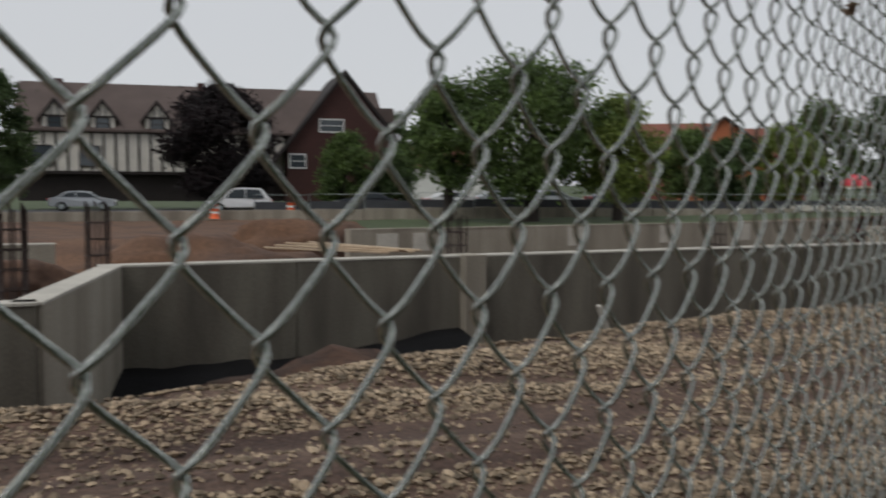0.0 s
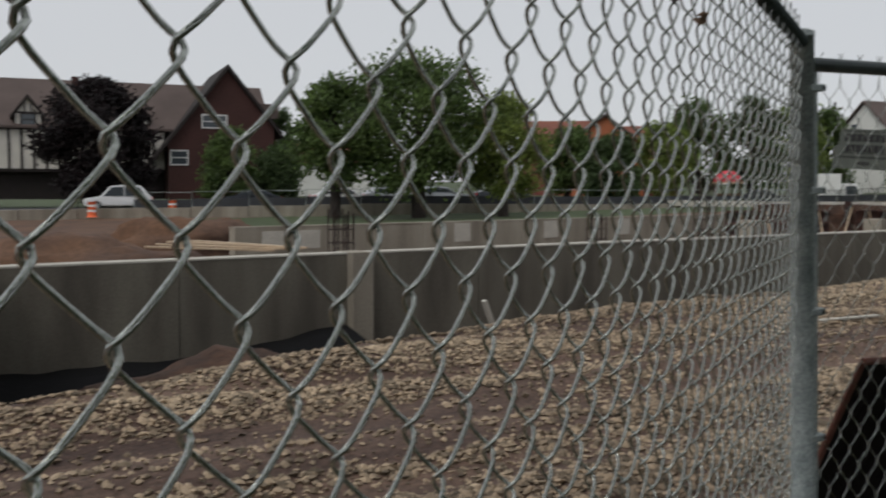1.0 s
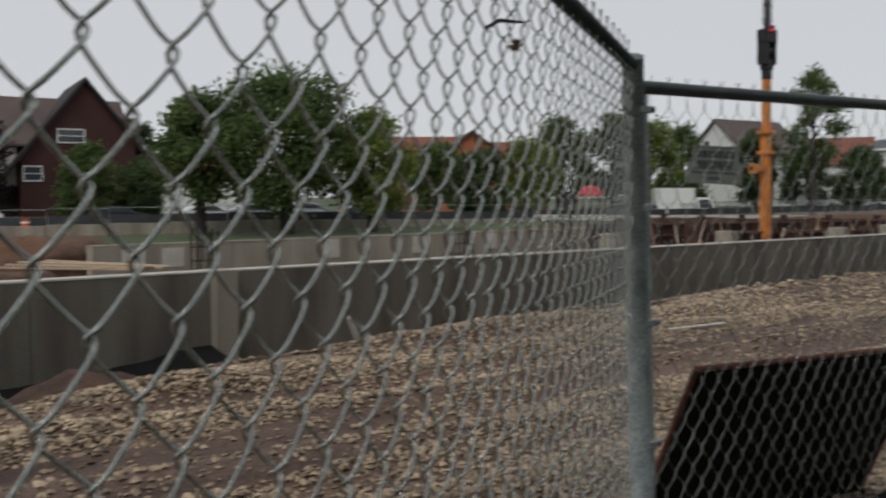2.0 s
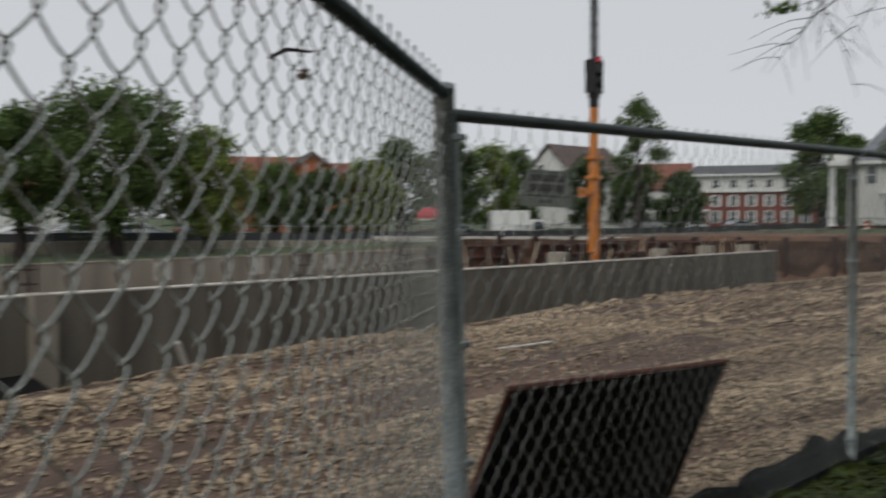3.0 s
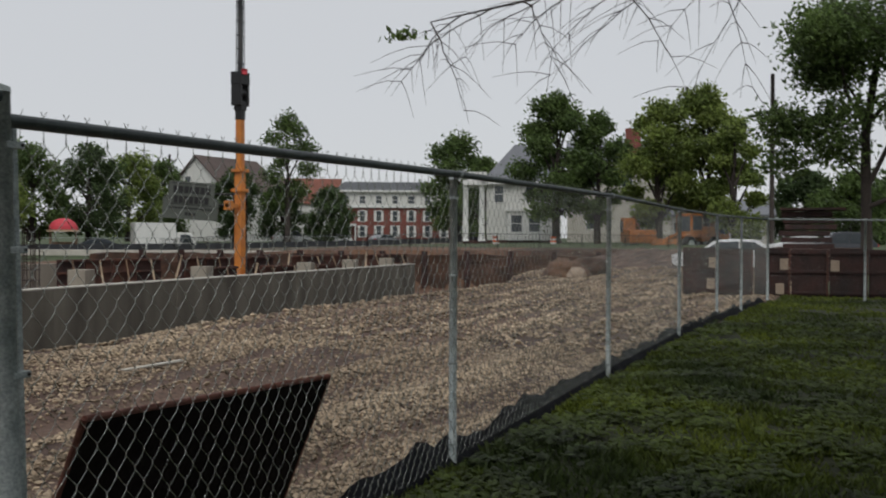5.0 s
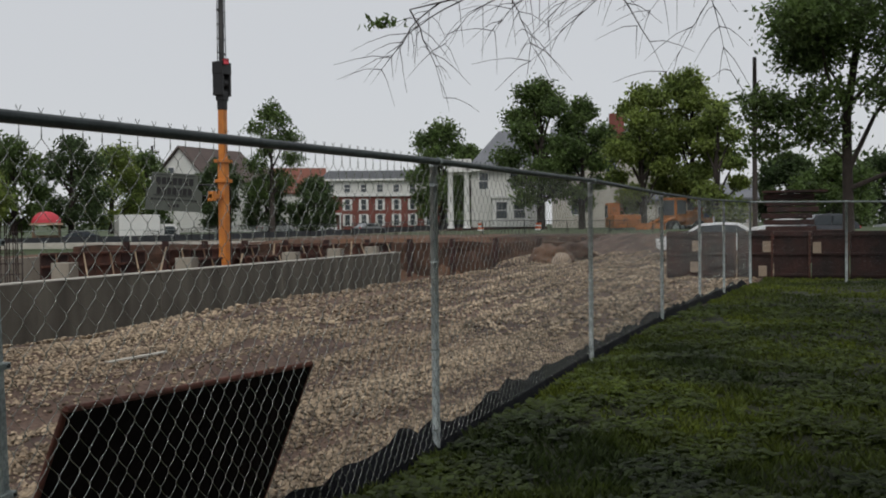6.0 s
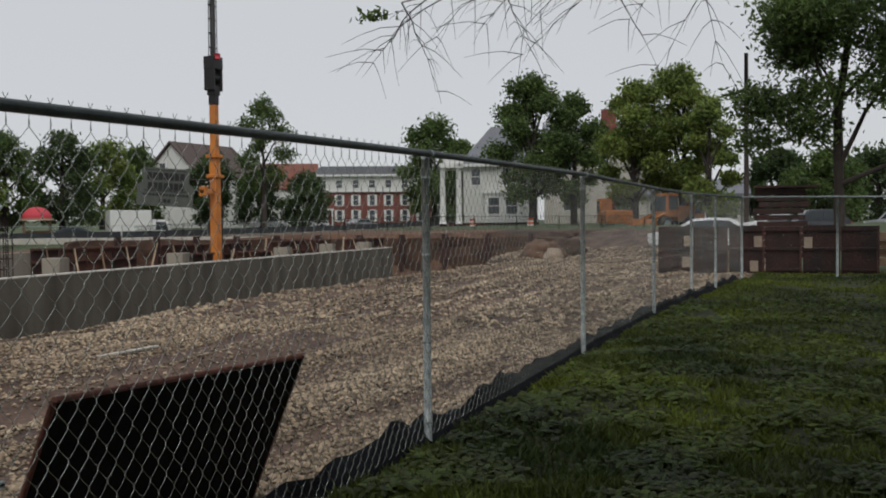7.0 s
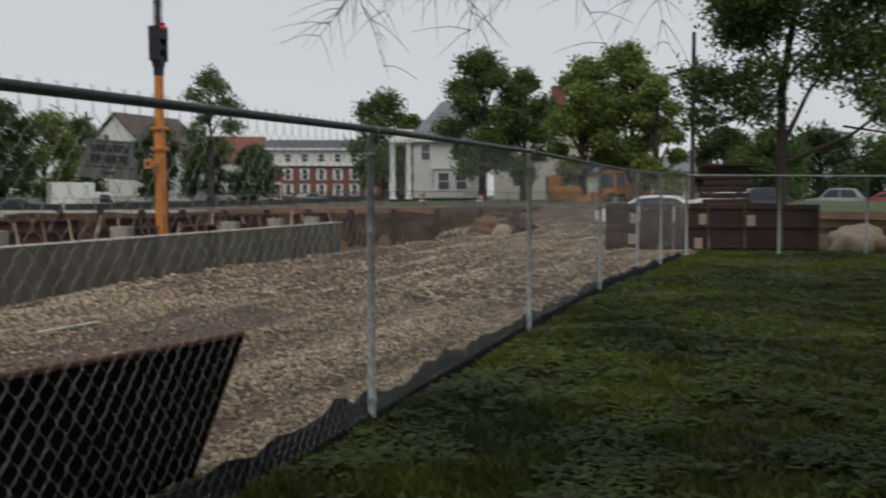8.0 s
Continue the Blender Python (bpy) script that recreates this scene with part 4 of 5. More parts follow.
a = radians(38.2)
plain_house("brick_house", pose(-2 + 112 * math.sin(a), -2 + 112 * math.cos(a), -0.3, 0, 0, -30), 9, 12, 6.0, 9.4, BRICKORANGE, ROOFBROWN, "orange brick house with a cream-edged gable among trees", "y", ((-1.5, 4.5, 1.2, 1.4), (1.5, 4.5, 1.2, 1.4)))
a = radians(35.6)
plain_house("brick_house", pose(-2 + 116 * math.sin(a), -2 + 116 * math.cos(a), -0.3, 0, 0, -34), 9, 10, 5.5, 9.2, BRICKRED, ROOFRED, "red brick house roof behind trees", "x", ((-2, 3.5, 1.2, 1.4),))
a = radians(40.7)
plain_house("brick_house", pose(-2 + 118 * math.sin(a), -2 + 118 * math.cos(a), -0.3, 0, 0, -40), 8, 8, 5.5, 8.6, BRICKRED, ROOFRED, "red brick house roof behind trees", "x", ((-2, 3.5, 1.2, 1.4),))
a = radians(21.5)
plain_house("brick_house", pose(-2 + 120 * math.sin(a), -2 + 120 * math.cos(a), -0.5, 0, 0, -20), 12, 8, 4.2, 6.8, OFFWHITE, ROOFRED, "low house with a red tile roof far behind the street", "x")
a = radians(52.4)
plain_house("gabled_house", pose(-2 + 130 * math.sin(a), -2 + 130 * math.cos(a), 0.4, 0, 0, -95), 9.5, 12, 6.8, 11.2, OFFWHITE, ROOFBROWN, "white gabled house with a dark brown roof", "y", ((-1.5, 7.2, 1.0, 1.4), (1.5, 4.5, 1.1, 1.5), (-2.5, 4.5, 1.1, 1.5)))
a = radians(55.9)
plain_house("gabled_house", pose(-2 + 138 * math.sin(a), -2 + 138 * math.cos(a), 0.5, 0, 0, -58), 8, 10, 6.0, 9.0, OFFWHITE, ROOFBROWN, "white house half hidden behind trees", "x", ((-2, 3.5, 1.1, 1.5), (1.5, 3.5, 1.1, 1.5)))
a = radians(59.0)
plain_house("gabled_house", pose(-2 + 150 * math.sin(a), -2 + 150 * math.cos(a), 0.5, 0, 0, -60), 9, 9, 6.0, 9.8, OFFWHITE, ROOFRED, "white house with a red tiled roof", "x", ((-2, 3.3, 1.1, 1.5), (1.5, 3.3, 1.1, 1.5)))


def brick_block():
    ob = thing("apartment_building", pose(134.0, 66.0, 0.4, 0, 0, -63), "red brick apartment building with white upper storey and grey roof", "apartment building")
    part("wall", boxes((-7.5, 0, 0, 16, 12, 5.6)), BRICKRED, ob)
    part("upper_wall", boxes((-7.5, 0.1, 5.6, 16, 12, 8.1)), OFFWHITE, ob, "white painted upper storey")
    part("cornice", boxes((-7.8, -0.35, 5.5, 16.3, 0.1, 5.85), (-7.9, -0.5, 8.0, 16.4, 0.2, 8.3), bevel=0.05), WHITE, ob)
    bm = bmesh.new()
    prism(bm, [(-8.0, 8.3), (16.5, 8.3), (15.0, 9.6), (-6.5, 9.6)], -0.4, 12)
    part("roof", bm, ROOFGREY, ob)
    for i in range(9):
        x = -6.2 + 2.6 * i
        for z, h in ((0.9, 1.7), (3.4, 1.6)):
            w = add_window(ob, x, z, 0.75, h, -0.03)
            for s in (-1, 1):
                part("shutter", boxes((x + s * 0.62 - 0.14, -0.1, z - 0.05, x + s * 0.62 + 0.14, -0.04, z + h + 0.05)), WHITE, w)
        add_window(ob, x, 6.2, 0.9, 1.2, 0.06)
    part("chimney", boxes((9, 4, 9.3, 10, 5, 11)), BRICKRED, ob)
    part("porch", boxes((-7.2, -1.6, 0, -4.6, 0, 0.3), (-7.3, -1.7, 2.6, -4.5, 0, 2.9), (-7.2, -1.6, 0.3, -7.0, -1.4, 2.6), (-4.8, -1.6, 0.3, -4.6, -1.4, 2.6)), WHITE, ob)


brick_block()


def white_house():
    ob = thing("white_house", pose(93.1, 30.6, 0.85, 0, 0, -70), "white two-storey house with a steep grey roof and columned porch", "house")
    part("wall", boxes((-2.6, 0, 0.0, 5.2, 11, 6.4), bevel=0.02), OFFWHITE, ob, "white clapboard wall")
    for i in range(28):
        part("clapboard", boxes((-2.62, -0.03, 0.25 + 0.22 * i, 5.22, 0.0, 0.44 + 0.22 * i)), OFFWHITE, ob)
    part("foundation", boxes((-5.1, -0.1, -0.6, 5.3, 11, 0.2)), BRICKBROWN, ob, "dark foundation")
    bm = bmesh.new()
    prism(bm, [(-3.2, 6.3), (5.8, 6.3), (1.6, 10.6), (0.4, 10.6)], -0.5, 11.5)
    for v in bm.verts:
        if v.co.z > 9:
            v.co.y = 3.2 if v.co.y < 3 else 7.5
    part("roof", bm, ROOFGREY, ob, "steep grey shingle roof")
    part("eave_board", boxes((-3.3, -0.6, 6.1, 5.9, -0.35, 6.4)), WHITE, ob)
    part("porch_roof", boxes((-5.1, -0.6, 6.0, -2.6, 5, 6.5), (-4.7, -0.3, 6.5, -2.6, 4.5, 7.4), bevel=0.03), WHITE, ob)
    for x in (-4.8, -3.1):
        part("column", bars(([(x, -0.3, 0.1), (x, -0.3, 0.5), (x, -0.3, 5.6), (x, -0.3, 6.0)], [0.42, 0.32, 0.27, 0.4]), sides=14), WHITE, ob)
    bay = part("bay", boxes((-0.4, -0.9, 0.2, 3.4, 0, 3.2), (-0.6, -1.1, 3.2, 3.6, 0, 3.5), bevel=0.03), WHITE, ob, "projecting bay")
    for x in (0.55, 2.4):
        add_window(ob, x, 1.1, 1.1, 1.7, -0.92)
    add_window(ob, 2.0, 4.2, 0.9, 1.7, -0.04)
    add_window(ob, -1.3, 4.2, 0.9, 1.7, -0.04)


white_house()
a = radians(77.4)
# wall takes a darker grey in place of shade from the trees
grey_house = plain_house("grey_house", pose(110.0, 22.0, 0.4, 0, 0, -77), 14, 12, 10.2, 12.6, CONC_TOP, ROOFGREY, "house with a red brick chimney behind trees, shade put into its grey wall", "x", ((-4, 7, 1.2, 1.8), (0, 7, 1.2, 1.8), (4, 7, 1.2, 1.8), (-4, 2, 1.4, 2)))
part("chimney", boxes((-0.2, 1, 11, 1.6, 2.5, 14.0)), BRICKRED, grey_house)
# wall grey is lowered to carry the shade under the trees
low = plain_house("low_building", pose(89.5, 8.8, 0.0, 0, 0, -80), 9, 6, 3.6, 4.8, CONC_TOP, ROOFGREY, "low pale building behind the diggers, tree shade put into its wall grey", "x", ((-3, 1.2, 2.4, 1.6), (2.5, 1.2, 2.4, 1.6)))


# ---- vehicles ----
def wheel(ob, x, y, z, r, w=0.22):
    t = part("wheel", bars(([(x, y - w / 2, z), (x, y - w / 2 + 0.03, z), (x, y + w / 2 - 0.03, z), (x, y + w / 2, z)], [r * 0.85, r, r, r * 0.85]), sides=18), TYRE, ob)
    part("rim", bars(([(x, y - w / 2 - 0.01, z), (x, y + w / 2 + 0.01, z)], r * 0.58), sides=14), GALV, t)


def car(m, paint, label, suv=False):
    ob = thing("parked_car", m, label, "car", "cars along the street")
    h = 1.72 if suv else 1.42
    bm = bmesh.new()
    prism(bm, [(-2.2, 0.32), (2.15, 0.32), (2.25, 0.6), (2.1, 0.82), (1.15, 0.95), (0.5, h - 0.06), (-0.2, h), (-1.5 if suv else -1.0, h - 0.03), (-2.1 if suv else -1.75, 0.98), (-2.25, 0.9)], -0.86, 0.86)
    bmesh.ops.bevel(bm, geom=[e for e in bm.edges], offset=0.06, segments=2, affect="EDGES")
    for v in bm.verts:
        if v.co.z > 1.0:
            v.co.y *= 1 - 0.18 * (v.co.z - 1.0) / (h - 1.0)
    part("body", bm, paint, ob)
    for s in (-1, 1):
        bm = bmesh.new()
        prism(bm, [(0.95, 0.98), (0.42, h - 0.14), (-0.35, h - 0.1), (-0.35, 0.98)], s * 0.80, s * 0.865)
        part("side_window", bm, PANE, ob)
        bm = bmesh.new()
        prism(bm, [(-0.45, 0.98), (-0.45, h - 0.1), (-1.4 if suv else -0.95, h - 0.14), (-1.75 if suv else -1.45, 0.98)], s * 0.80, s * 0.865)
        part("side_window", bm, PANE, ob)
        part("headlight", boxes((2.1, s * 0.62 - 0.18, 0.62, 2.23, s * 0.62 + 0.18, 0.78), bevel=0.02), WHITE, ob, "clear headlight")
        part("tail_lamp", boxes((-2.28, s * 0.68 - 0.12, 0.72, -2.18, s * 0.68 + 0.12, 0.9), bevel=0.02), TAIL, ob, "red tail lamp")
        for x in (-1.35, 1.38):
            wheel(ob, x, s * 0.8, 0.33, 0.33)
    part("windscreen", prism(bmesh.new(), [(1.12, 0.99), (0.56, h - 0.1), (0.5, h - 0.1), (1.04, 0.99)], -0.68, 0.68), PANE, ob)
    return ob


def street_spot(az_d, d, z, turn):
    q = radians(az_d)
    return pose(-2 + d * math.sin(q), -2 + d * math.cos(q), z, 0, 0, turn)


car(street_spot(9.6, 69, -0.62, 172), CARPAINT[0], "white estate SUV on the street", True)
car(street_spot(1.0, 72, -0.62, -8), CARPAINT[1], "silver saloon car on the street")
car(street_spot(17.0, 72, -0.62, 172), CARPAINT[2], "dark saloon car on the street")
car(street_spot(22.4, 71, -0.5, -6), CARPAINT[0], "white saloon car on the street")
car(street_spot(25.2, 74, -0.45, -6), CARPAINT[1], "silver saloon car on the street")
car(street_spot(28.2, 72, -0.35, -10), CARPAINT[1], "silver saloon car behind the barrier")
car(street_spot(32.0, 74, -0.3, -12), CARPAINT[2], "dark car with red tail lamps behind the barrier")
car(street_spot(63.4, 122, 0.2, -20), CARPAINT[1], "silver saloon car on the far street")
car(street_spot(57.9, 118, 0.3, -30), CARPAINT[0], "white van-like car on the far street", True)
car(street_spot(60.4, 124, 0.3, 150), CARPAINT[0], "white saloon car on the far street")
car(street_spot(46.8, 92, -0.6, 140), CARPAINT[2], "dark car beside the red canopy")
car(pose(37.8, 2.2, 0.0, 0, 0, 95), CARPAINT[0], "white car parked behind the steel panels")
for i, (x, y, c) in enumerate(((82, -7.6, 1), (84, -11.6, 3), (86, -15.3, 1), (80, -18.7, 0), (66, -1.6, 2), (68.5, 0.9, 0))):
    car(pose(x, y, 0.1, 0, 0, 80 + 7 * i), CARPAINT[c], "car in the parking lot beyond the fence", i % 2 == 0)


def box_truck():
    ob = thing("box_truck", street_spot(50.6, 98, -0.95, -38), "white box truck on the street", "truck")
    part("cargo_box", boxes((-3.0, -1.2, 0.85, 0.9, 1.2, 3.35), bevel=0.05), WHITE, ob)
    for k in range(5):
        part("box_rib", boxes((-2.7 + 0.75 * k, -1.225, 0.95, -2.64 + 0.75 * k, -1.2, 3.25)), WHITE, ob)
    bm = bmesh.new()
    prism(bm, [(1.0, 0.5), (2.85, 0.5), (2.95, 1.3), (2.45, 2.4), (1.0, 2.45)], -1.0, 1.0)
    bmesh.ops.bevel(bm, geom=bm.edges[:], offset=0.08, segments=2, affect="EDGES")
    cab = part("cab", bm, WHITE, ob)
    for s in (-1, 1):
        part("side_window", prism(bmesh.new(), [(1.35, 1.4), (2.6, 1.4), (2.3, 2.2), (1.35, 2.2)], s * 0.97, s * 1.02), PANE, cab)
    part("windscreen", prism(bmesh.new(), [(2.93, 1.4), (2.55, 2.3), (2.48, 2.3), (2.86, 1.4)], -0.85, 0.85), PANE, cab)
    part("chassis", boxes((-2.9, -0.5, 0.55, 2.5, 0.5, 0.85)), BLACK, ob)
    for x in (-1.9, 2.0):
        for s in (-1, 1):
            wheel(ob, x, s * 0.95, 0.45, 0.45, 0.3)


box_truck()


def excavator(m, label):
    ob = thing("excavator", m, label, "excavator", "diggers")
    for s in (-1, 1):
        part("track", boxes((-1.6, s * 1.0 - 0.25, 0, 1.6, s * 1.0 + 0.25, 0.75), bevel=0.25), BLACK, ob)
    part("body", boxes((-1.9, -1.1, 0.85, 0.6, 1.1, 1.9), bevel=0.12), YELLOW, ob)
    cab = part("cab", boxes((0.2, 0.1, 0.9, 1.4, 1.1, 2.9), bevel=0.1), YELLOW, ob)
    part("cab_window", boxes((0.35, 0.05, 1.7, 1.25, 1.13, 2.7), (1.1, 0.2, 1.6, 1.43, 1.0, 2.7)), PANE, cab)
    part("boom", bars(([(1.0, -0.4, 1.3), (2.6, -0.4, 3.0), (3.9, -0.4, 2.6)], [0.22, 0.24, 0.16]), sides=6), YELLOW, ob)
    part("stick", bars(([(3.9, -0.4, 2.7), (3.4, -0.4, 0.8)], [0.16, 0.12]), sides=6), YELLOW, ob)
    part("bucket", boxes((2.9, -0.8, 0.2, 3.6, 0.0, 0.8), bevel=0.12), BLACK, ob)


def loader(m, label):
    ob = thing("wheel_loader", m, label, "wheel loader", "diggers")
    part("engine_hood", boxes((-2.6, -0.9, 1.0, -0.3, 0.9, 2.2), bevel=0.15), YELLOW, ob)
    cab = part("cab", boxes((-0.5, -0.8, 1.3, 0.9, 0.8, 3.2), bevel=0.12), YELLOW, ob)
    part("cab_window", boxes((-0.35, -0.83, 1.9, 0.75, 0.83, 3.0), (0.7, -0.65, 1.8, 0.93, 0.65, 3.0)), PANE, cab)
    part("arm", bars(([(0.6, 0.55, 1.7), (2.2, 0.55, 1.2), (2.9, 0.55, 0.6)], 0.14), ([(0.6, -0.55, 1.7), (2.2, -0.55, 1.2), (2.9, -0.55, 0.6)], 0.14), sides=6), YELLOW, ob)
    part("bucket", prism(bmesh.new(), [(2.7, 0.15), (3.9, 0.1), (3.0, 1.2), (2.7, 1.1)], -1.25, 1.25), YELLOW, ob)
    for x in (-1.7, 1.4):
        for s in (-1, 1):
            wheel(ob, x, s * 0.95, 0.7, 0.7, 0.5)


excavator(pose(75.2, 13.6, 0.1, 0, 0, 25), "yellow tracked excavator parked on the earth")
loader(pose(75.5, 9.4, 0.1, 0, 0, 150), "yellow wheel loader parked behind the gravel")
excavator(pose(80.5, 8.4, 0.1, 0, 0, 200), "yellow tracked excavator parked near trees")

# ---- street furniture behind the site ----
can = thing("street_kiosk", pose(58.2, 57.8, -0.45, 0, 0, -45), "small kiosk with a red domed canopy", "kiosk")
bm = bmesh.new()
bmesh.ops.create_uvsphere(bm, u_segments=20, v_segments=10, radius=1.15)
for v in bm.verts:
    v.co.z = max(0.0, v.co.z) * 0.85 + 2.0
part("canopy", bm, CARRED, can, "red domed canopy")
part("rim", bars(([(0, 0, 1.85), (0, 0, 2.02)], 1.3), sides=20), TIMBER, can)
for s in (-1, 1):
    part("leg", boxes((s * 1.0 - 0.1, -0.1, 0, s * 1.0 + 0.1, 0.1, 1.9)), OLDWOOD, can)
part("counter", boxes((-1.0, 0.3, 0, 1.0, 0.6, 1.0)), OLDWOOD, can)

barrier = tagged(new("road_barrier"), "pale concrete barrier along the street edge", "barrier", kind="structure")
bf = tagged(new("screen_fence"), "dark screened chain-link fence along the street", "fence", kind="structure")
pts = [(-30, 63.5, -1.1), (-4, 63.5, -1.05), (10, 63.5, -0.95), (24, 57.5, -0.65), (40, 53, -0.7), (62, 52, -0.6), (82, 45, -0.2), (100, 36, 0.4)]
for (x0, y0, z0), (x1, y1, z1) in zip(pts, pts[1:]):
    L, ang = math.hypot(x1 - x0, y1 - y0), math.degrees(math.atan2(y1 - y0, x1 - x0))
    n = max(1, round(L / 4.0))
    for i in range(n):
        f = i / n
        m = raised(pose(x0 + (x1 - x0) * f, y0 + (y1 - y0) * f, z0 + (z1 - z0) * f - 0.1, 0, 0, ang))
        b = part("block", boxes((0.02, -0.15, -0.4, L / n - 0.02, 0.15, 0.66), bevel=0.03), CONC_PALE, barrier)
        b.matrix_local = m
        if x0 >= 10:
            s = part("fence_panel", boxes((0.0, 0.5, 0.45, L / n, 0.52, 1.2)), SCREEN, bf)
            s.matrix_local = m
            p = part("post", bars(([(0, 0.5, -0.3), (0, 0.5, 1.7)], 0.03), ([(0, 0.5, 1.68), (L / n, 0.5, 1.68)], 0.02), sides=6), GALV, bf)
            p.matrix_local = m


bank_fence = tagged(new("street_fence"), "open chain-link fence with posts above the earth bank", "fence", kind="structure")
run = [(63, 9, 0.2), (59.5, 20, 0.3), (55.5, 38, 0.0), (62, 51, -0.5)]
for (x0, y0, z0), (x1, y1, z1) in zip(run, run[1:]):
    L, ang = math.hypot(x1 - x0, y1 - y0), math.degrees(math.atan2(y1 - y0, x1 - x0))
    n = round(L / 3.0)
    for i in range(n):
        f = i / n
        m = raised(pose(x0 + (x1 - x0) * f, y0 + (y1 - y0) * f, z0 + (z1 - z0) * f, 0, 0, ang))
        for nm, bm, mt in (("kerb", boxes((0, 0.3, -0.4, L / n, 0.7, 0.2), bevel=0.03), CONC_TOP),
                           ("post", bars(([(0, 0, -0.3), (0, 0, 1.35)], 0.035), sides=6), BLACK),
                           ("rail", bars(([(0, 0, 1.33), (L / n, 0, 1.33)], 0.022), sides=6), BLACK),
                           ("netting", bars(*[([(k * L / n / 12, 0, 0.05), ((k + 1) * L / n / 12, 0, 1.3)], 0.009) for k in range(12)], *[([(k * L / n / 12, 0, 1.3), ((k + 1) * L / n / 12, 0, 0.05)], 0.009) for k in range(12)], sides=3), BLACK)):
            part(nm, bm, mt, bank_fence).matrix_local = m


def drum(x, y, z):
    ob = thing("traffic_drum", pose(x, y, z), "orange and white traffic drum", "traffic drum", "traffic drums")
    part("body", bars(([(0, 0, 0), (0, 0, 0.1), (0, 0, 1.0)], [0.34, 0.28, 0.24]), sides=14), SIGNORANGE, ob)
    for z0 in (0.35, 0.68):
        part("stripe", bars(([(0, 0, z0), (0, 0, z0 + 0.14)], 0.285), sides=14), WHITE, ob)


drum(7.3, 62.6, -0.95)
drum(77, 26.5, 0.45)
drum(79, 21.8, 0.45)
drum(12.5, 62.9, -0.9)


def utility_pole(x, y, z, h, label):
    ob = thing("utility_pole", pose(x, y, z), label, "utility pole", "utility poles")
    part("pole", bars(([(0, 0, -0.3), (0, 0, h)], [0.2, 0.14]), sides=10), BARK, ob)
    if h < 13:
        part("crossarm", boxes((-0.06, -1.1, h - 0.9, 0.06, 1.1, h - 0.75)), BARK, ob)
    for y0 in (-0.95, -0.4, 0.4, 0.95) if h < 13 else ():
        part("insulator", bars(([(0, y0, h - 0.75), (0, y0, h - 0.55)], 0.05), sides=8), CONC_PALE, ob)


utility_pole(72.8, 3.1, 0.2, 13.4, "dark wooden utility pole beside the trees")
utility_pole(28.5, 92.0, -0.5, 9.0, "thin grey utility pole behind the street")
utility_pole(94.5, 76.5, 0.3, 11.0, "wooden utility pole with crossarm by the gabled house")


# ---- steel panels, shed and clutter at the end of the lawn ----
def steel_panels():
    ob = thing("steel_trench_panels", pose(23.75, -0.9, 0.0, 0, 0, 93), "row of dark rusted steel trench panels standing on edge", "steel panel")
    for i in range(6):
        x0 = -2.65 + 0.9 * i
        sheet = part("sheet", boxes((x0, -0.03, 0, x0 + 0.87, 0.03, 1.2 + 0.03 * (i % 2)), bevel=0.008), RUSTDARK, ob)
        part("stiffener", boxes((x0, -0.06, 0.02, x0 + 0.05, 0.09, 1.17), bevel=0.006), RUST, sheet)
        for z in (0.06, 0.6, 1.08):
            part("rib", boxes((x0 + 0.05, 0.03, z, x0 + 0.85, 0.08, z + 0.06), bevel=0.006), RUSTDARK, sheet)
    for x, z in ((1.95, 0.7), (-1.0, 0.65), (0.2, 0.68), (2.0, 0.15), (0.3, 0.05)):
        part("opening", boxes((x - 0.1, 0.085, z, x + 0.1, 0.1, z + 0.28)), SAND, ob, "pale cut-out")


steel_panels()
shed = thing("stacked_formwork", pose(30.2, -1.1, 0.0, 0, 0, 92), "tall stack of dark weathered formwork panels", "formwork stack")
for k in range(11):
    o = 0.06 * ((k * 5) % 4)
    part("panel", boxes((-0.75 + o, -0.6, 0.15 + 0.2 * k, 0.75 + o, 0.6, 0.31 + 0.2 * k), bevel=0.01), RUSTDARK, shed)
part("top_sheet", boxes((-1.0, -0.8, 2.36, 0.9, 0.8, 2.42)), RUSTDARK, shed)
part("bearer", boxes((-0.8, -0.5, 0, -0.6, 0.5, 0.15), (0.6, -0.5, 0, 0.8, 0.5, 0.15)), OLDWOOD, shed)
heap("rubble_mound", 24.6, -4.5, 0.0, 0.6, 0.75, 0.62, SAND, "pale heap of rubble and earth behind the fence", 33)
for i in range(7):
    solid("timber_beam", boxes((-1.6, -0.12, 0, 1.6, 0.12, 0.22), bevel=0.01), (OLDWOOD, RUST)[i % 2], "stacked timber beam behind the fence", "timber beam", "timber stack", m=pose(27.0 + 0.3 * (i % 3), -5.2 - 0.5 * (i % 2), 0.05 + 0.24 * (i // 2), 0, 0, 80 + 6 * (i % 3)))
for i in range(3):
    solid("log", bars(([(-1.3, 0, 0), (1.3, 0, 0)], [0.16, 0.14]), sides=12), OLDWOOD, "cut log lying behind the fence", "log", "logs", m=pose(23.8 + 0.35 * i, -5.4 - 0.2 * i, 0.17, 0, 0, 55 + 12 * i))


# ---- twig and leaf caught in the netting ----
q = A_DIR * 1.595
tw = thing("twig", pose(q.x, q.y, -0.062), "dry twig with a brown leaf caught in the netting", "twig")
part("stem", bars(([(-0.01, -0.02, 1.70), (0.05, 0.02, 1.725), (0.11, 0.03, 1.73)], [0.003, 0.0035, 0.002]), sides=5), BARK, tw)
part("dry_leaf", leaves("dry_leaf", [(0.085, 0.02, 1.69, 0.006, 0.006, 0.008)], 12, 0.011, OLDWOOD, 3), None, tw, "curled brown leaf")


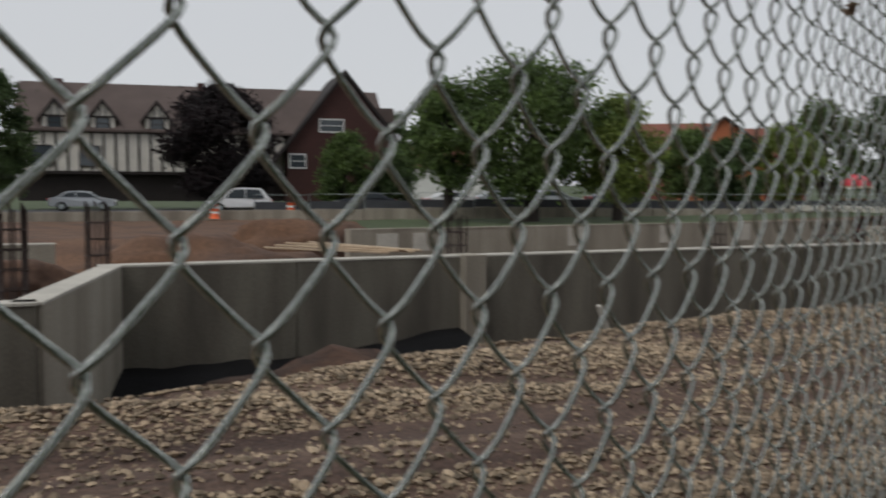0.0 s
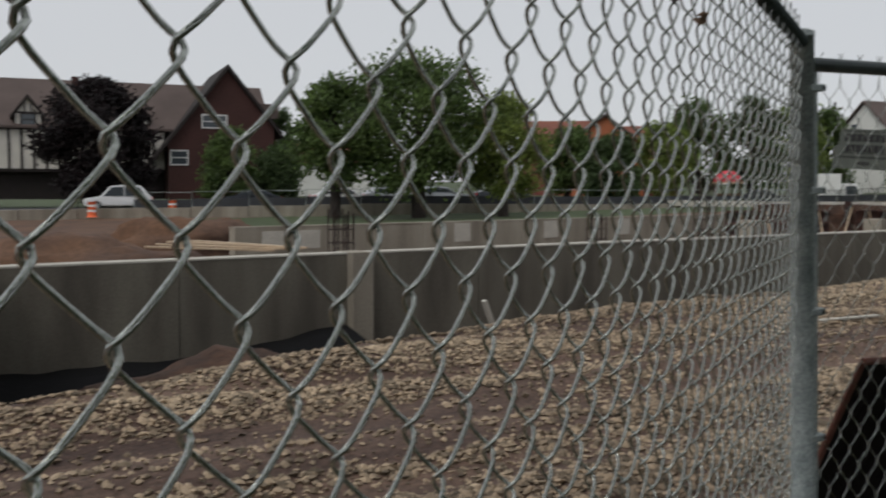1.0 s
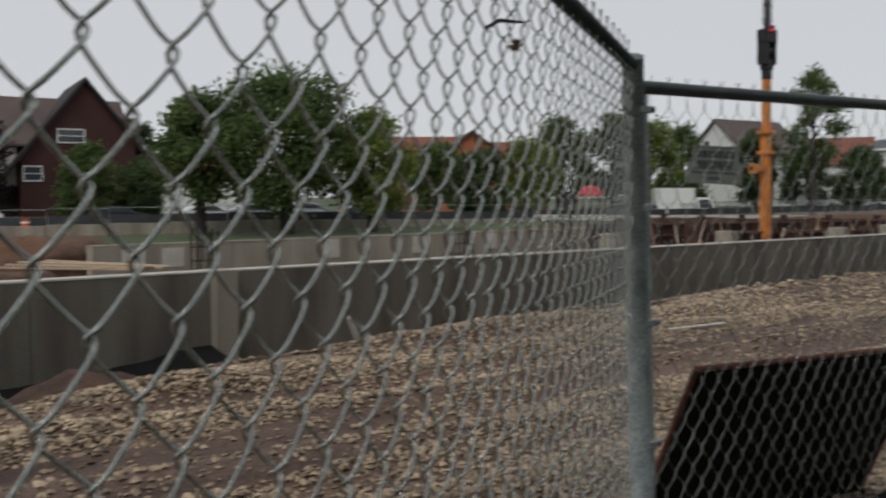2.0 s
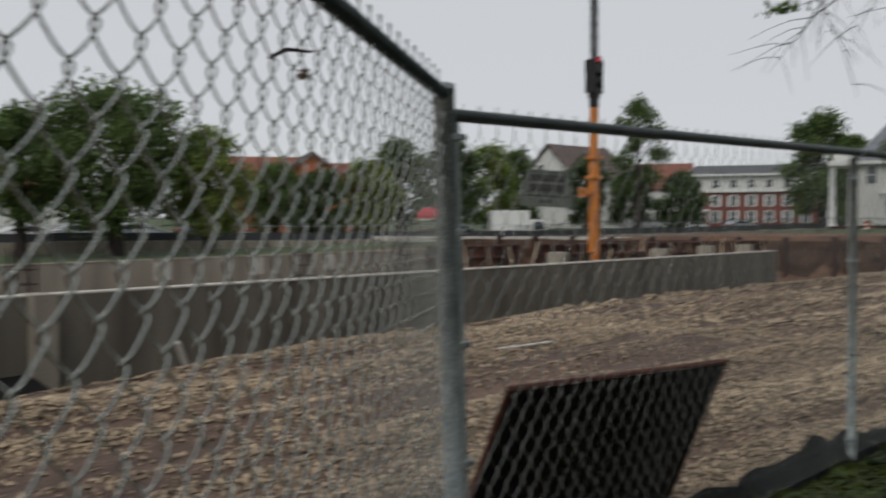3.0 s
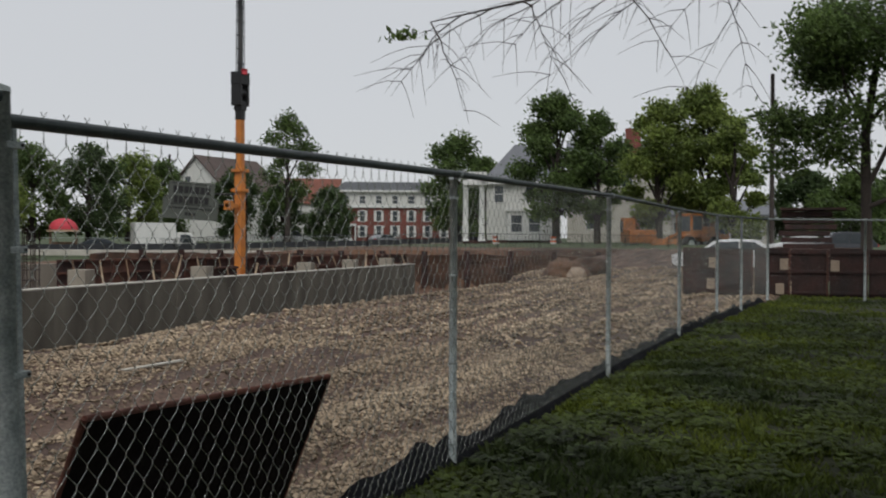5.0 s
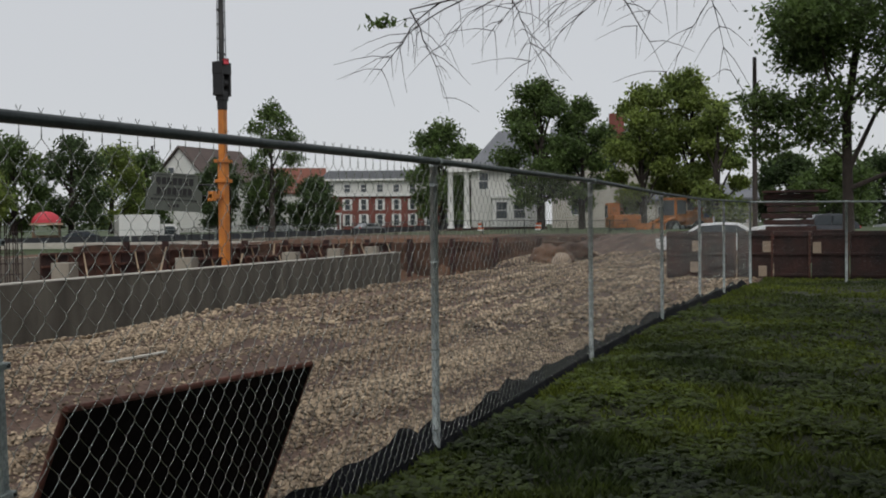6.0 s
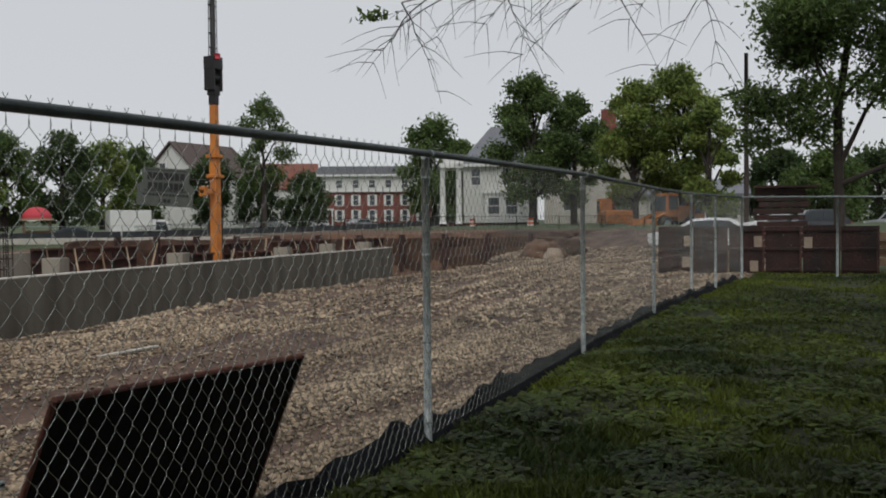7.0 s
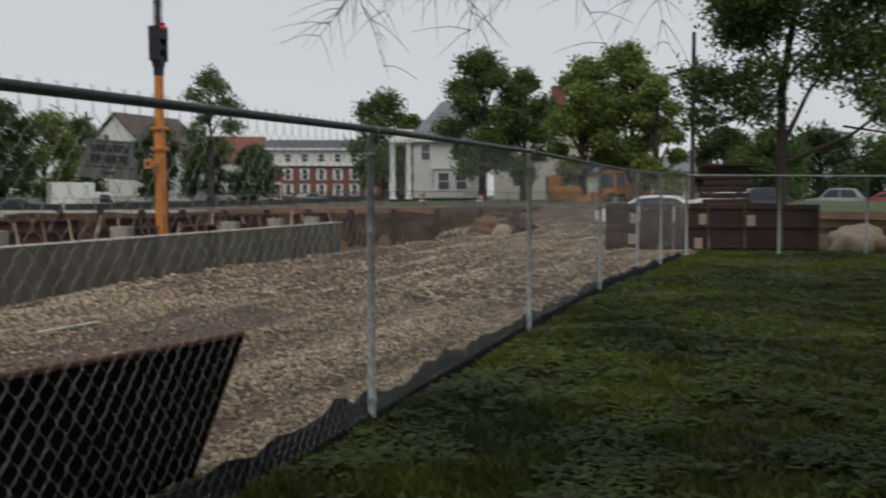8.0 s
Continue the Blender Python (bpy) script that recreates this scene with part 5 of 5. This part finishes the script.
# ---- lawn ----
def grass():
    rng = np.random.default_rng(21)
    n = 150000
    x = 0.2 + 24.5 * rng.random(n) ** 1.6
    y = -0.02 - (1.2 + 0.75 * x) * rng.random(n) ** 1.3
    y -= np.where(x > 12, (x - 12) * 0.06, 0)
    dens = np.array([noise.noise((a * 0.9, b * 0.9, 3)) + 0.6 * noise.noise((a * 2.6, b * 2.6, 8)) for a, b in zip(x, y)])
    keep = dens > -0.25 + rng.normal(0, 0.2, n)
    x, y, dens = x[keep], y[keep], dens[keep]
    n = len(x)
    cx, cy = 0.8 + 9 * rng.random(170) ** 1.4, rng.random(170)
    cy = -0.06 - (0.5 + 0.6 * cx) * cy ** 1.5
    x = np.concatenate([x, np.repeat(cx, 90) + rng.normal(0, 0.07, 170 * 90)])
    y = np.minimum(np.concatenate([y, np.repeat(cy, 90) + rng.normal(0, 0.06, 170 * 90)]), -0.01)
    dens = np.concatenate([dens, np.full(170 * 90, 0.9)])
    n = len(x)
    z = np.array([ground_z(a, b) for a, b in zip(x, y)])
    h = (0.022 + 0.038 * rng.random(n)) * (1 + 0.7 * np.clip(dens, 0, 1.6))
    w = 0.004 + 0.0025 * np.sqrt(x)
    a = rng.uniform(0, 6.28, n)
    lean = rng.uniform(0.2, 1.0, n) * h
    b = rng.uniform(0, 6.28, n)
    base = np.stack([x, y, z - 0.005], 1)
    side = np.stack([np.cos(a) * w, np.sin(a) * w, 0 * a], 1)
    tip = np.stack([np.cos(b) * lean, np.sin(b) * lean, h], 1)
    v = np.stack([base - side, base + side, base + tip * 0.6 + side * 0.8, base + tip * 0.6 - side * 0.8, base + tip], 1).reshape(-1, 3)
    i = np.arange(n)[:, None] * 5
    f = np.concatenate([i + np.array([[0, 1, 2]]), i + np.array([[0, 2, 3]]), i + np.array([[3, 2, 4]])])
    tagged(new("grass", soup("grass", v, f, BLADE)), "patchy green lawn grass with bare shaded spots", "grass", kind="stuff")
    # broad-leaved weeds
    n = 85000
    x = 0.5 + 15 * rng.random(n) ** 1.5
    y = -0.05 - (0.8 + 0.7 * x) * rng.random(n)
    keep = np.array([noise.noise((a * 1.6, b * 1.6, 30)) + 0.5 * noise.noise((a * 4, b * 4, 3)) for a, b in zip(x, y)]) > rng.normal(0.05, 0.12, n)
    x, y = x[keep], y[keep]
    n = len(x)
    c = np.stack([x, y, [ground_z(p, q) + 0.02 + 0.05 * rng.random() for p, q in zip(x, y)]], 1)
    a = rng.uniform(0, 6.28, n)
    s = rng.uniform(0.012, 0.034, n)[:, None] * (1.35 + 0.03 * x[:, None])
    u = np.stack([np.cos(a), np.sin(a), rng.uniform(-0.3, 0.4, n)], 1) * s
    t = np.stack([-np.sin(a), np.cos(a), rng.uniform(-0.3, 0.3, n)], 1) * s * 0.6
    v = np.stack([c - u, c - 0.2 * u + t, c + u, c - 0.2 * u - t, c + np.array([0, 0, 0.006])], 1).reshape(-1, 3)
    i = np.arange(n)[:, None] * 5
    f = np.concatenate([i + np.array([[0, 1, 4]]), i + np.array([[1, 2, 4]]), i + np.array([[2, 3, 4]]), i + np.array([[3, 0, 4]])])
    tagged(new("weeds", soup("weeds", v, f, WEED)), "broad-leaved weeds among the lawn grass", "weeds", kind="stuff")


grass()
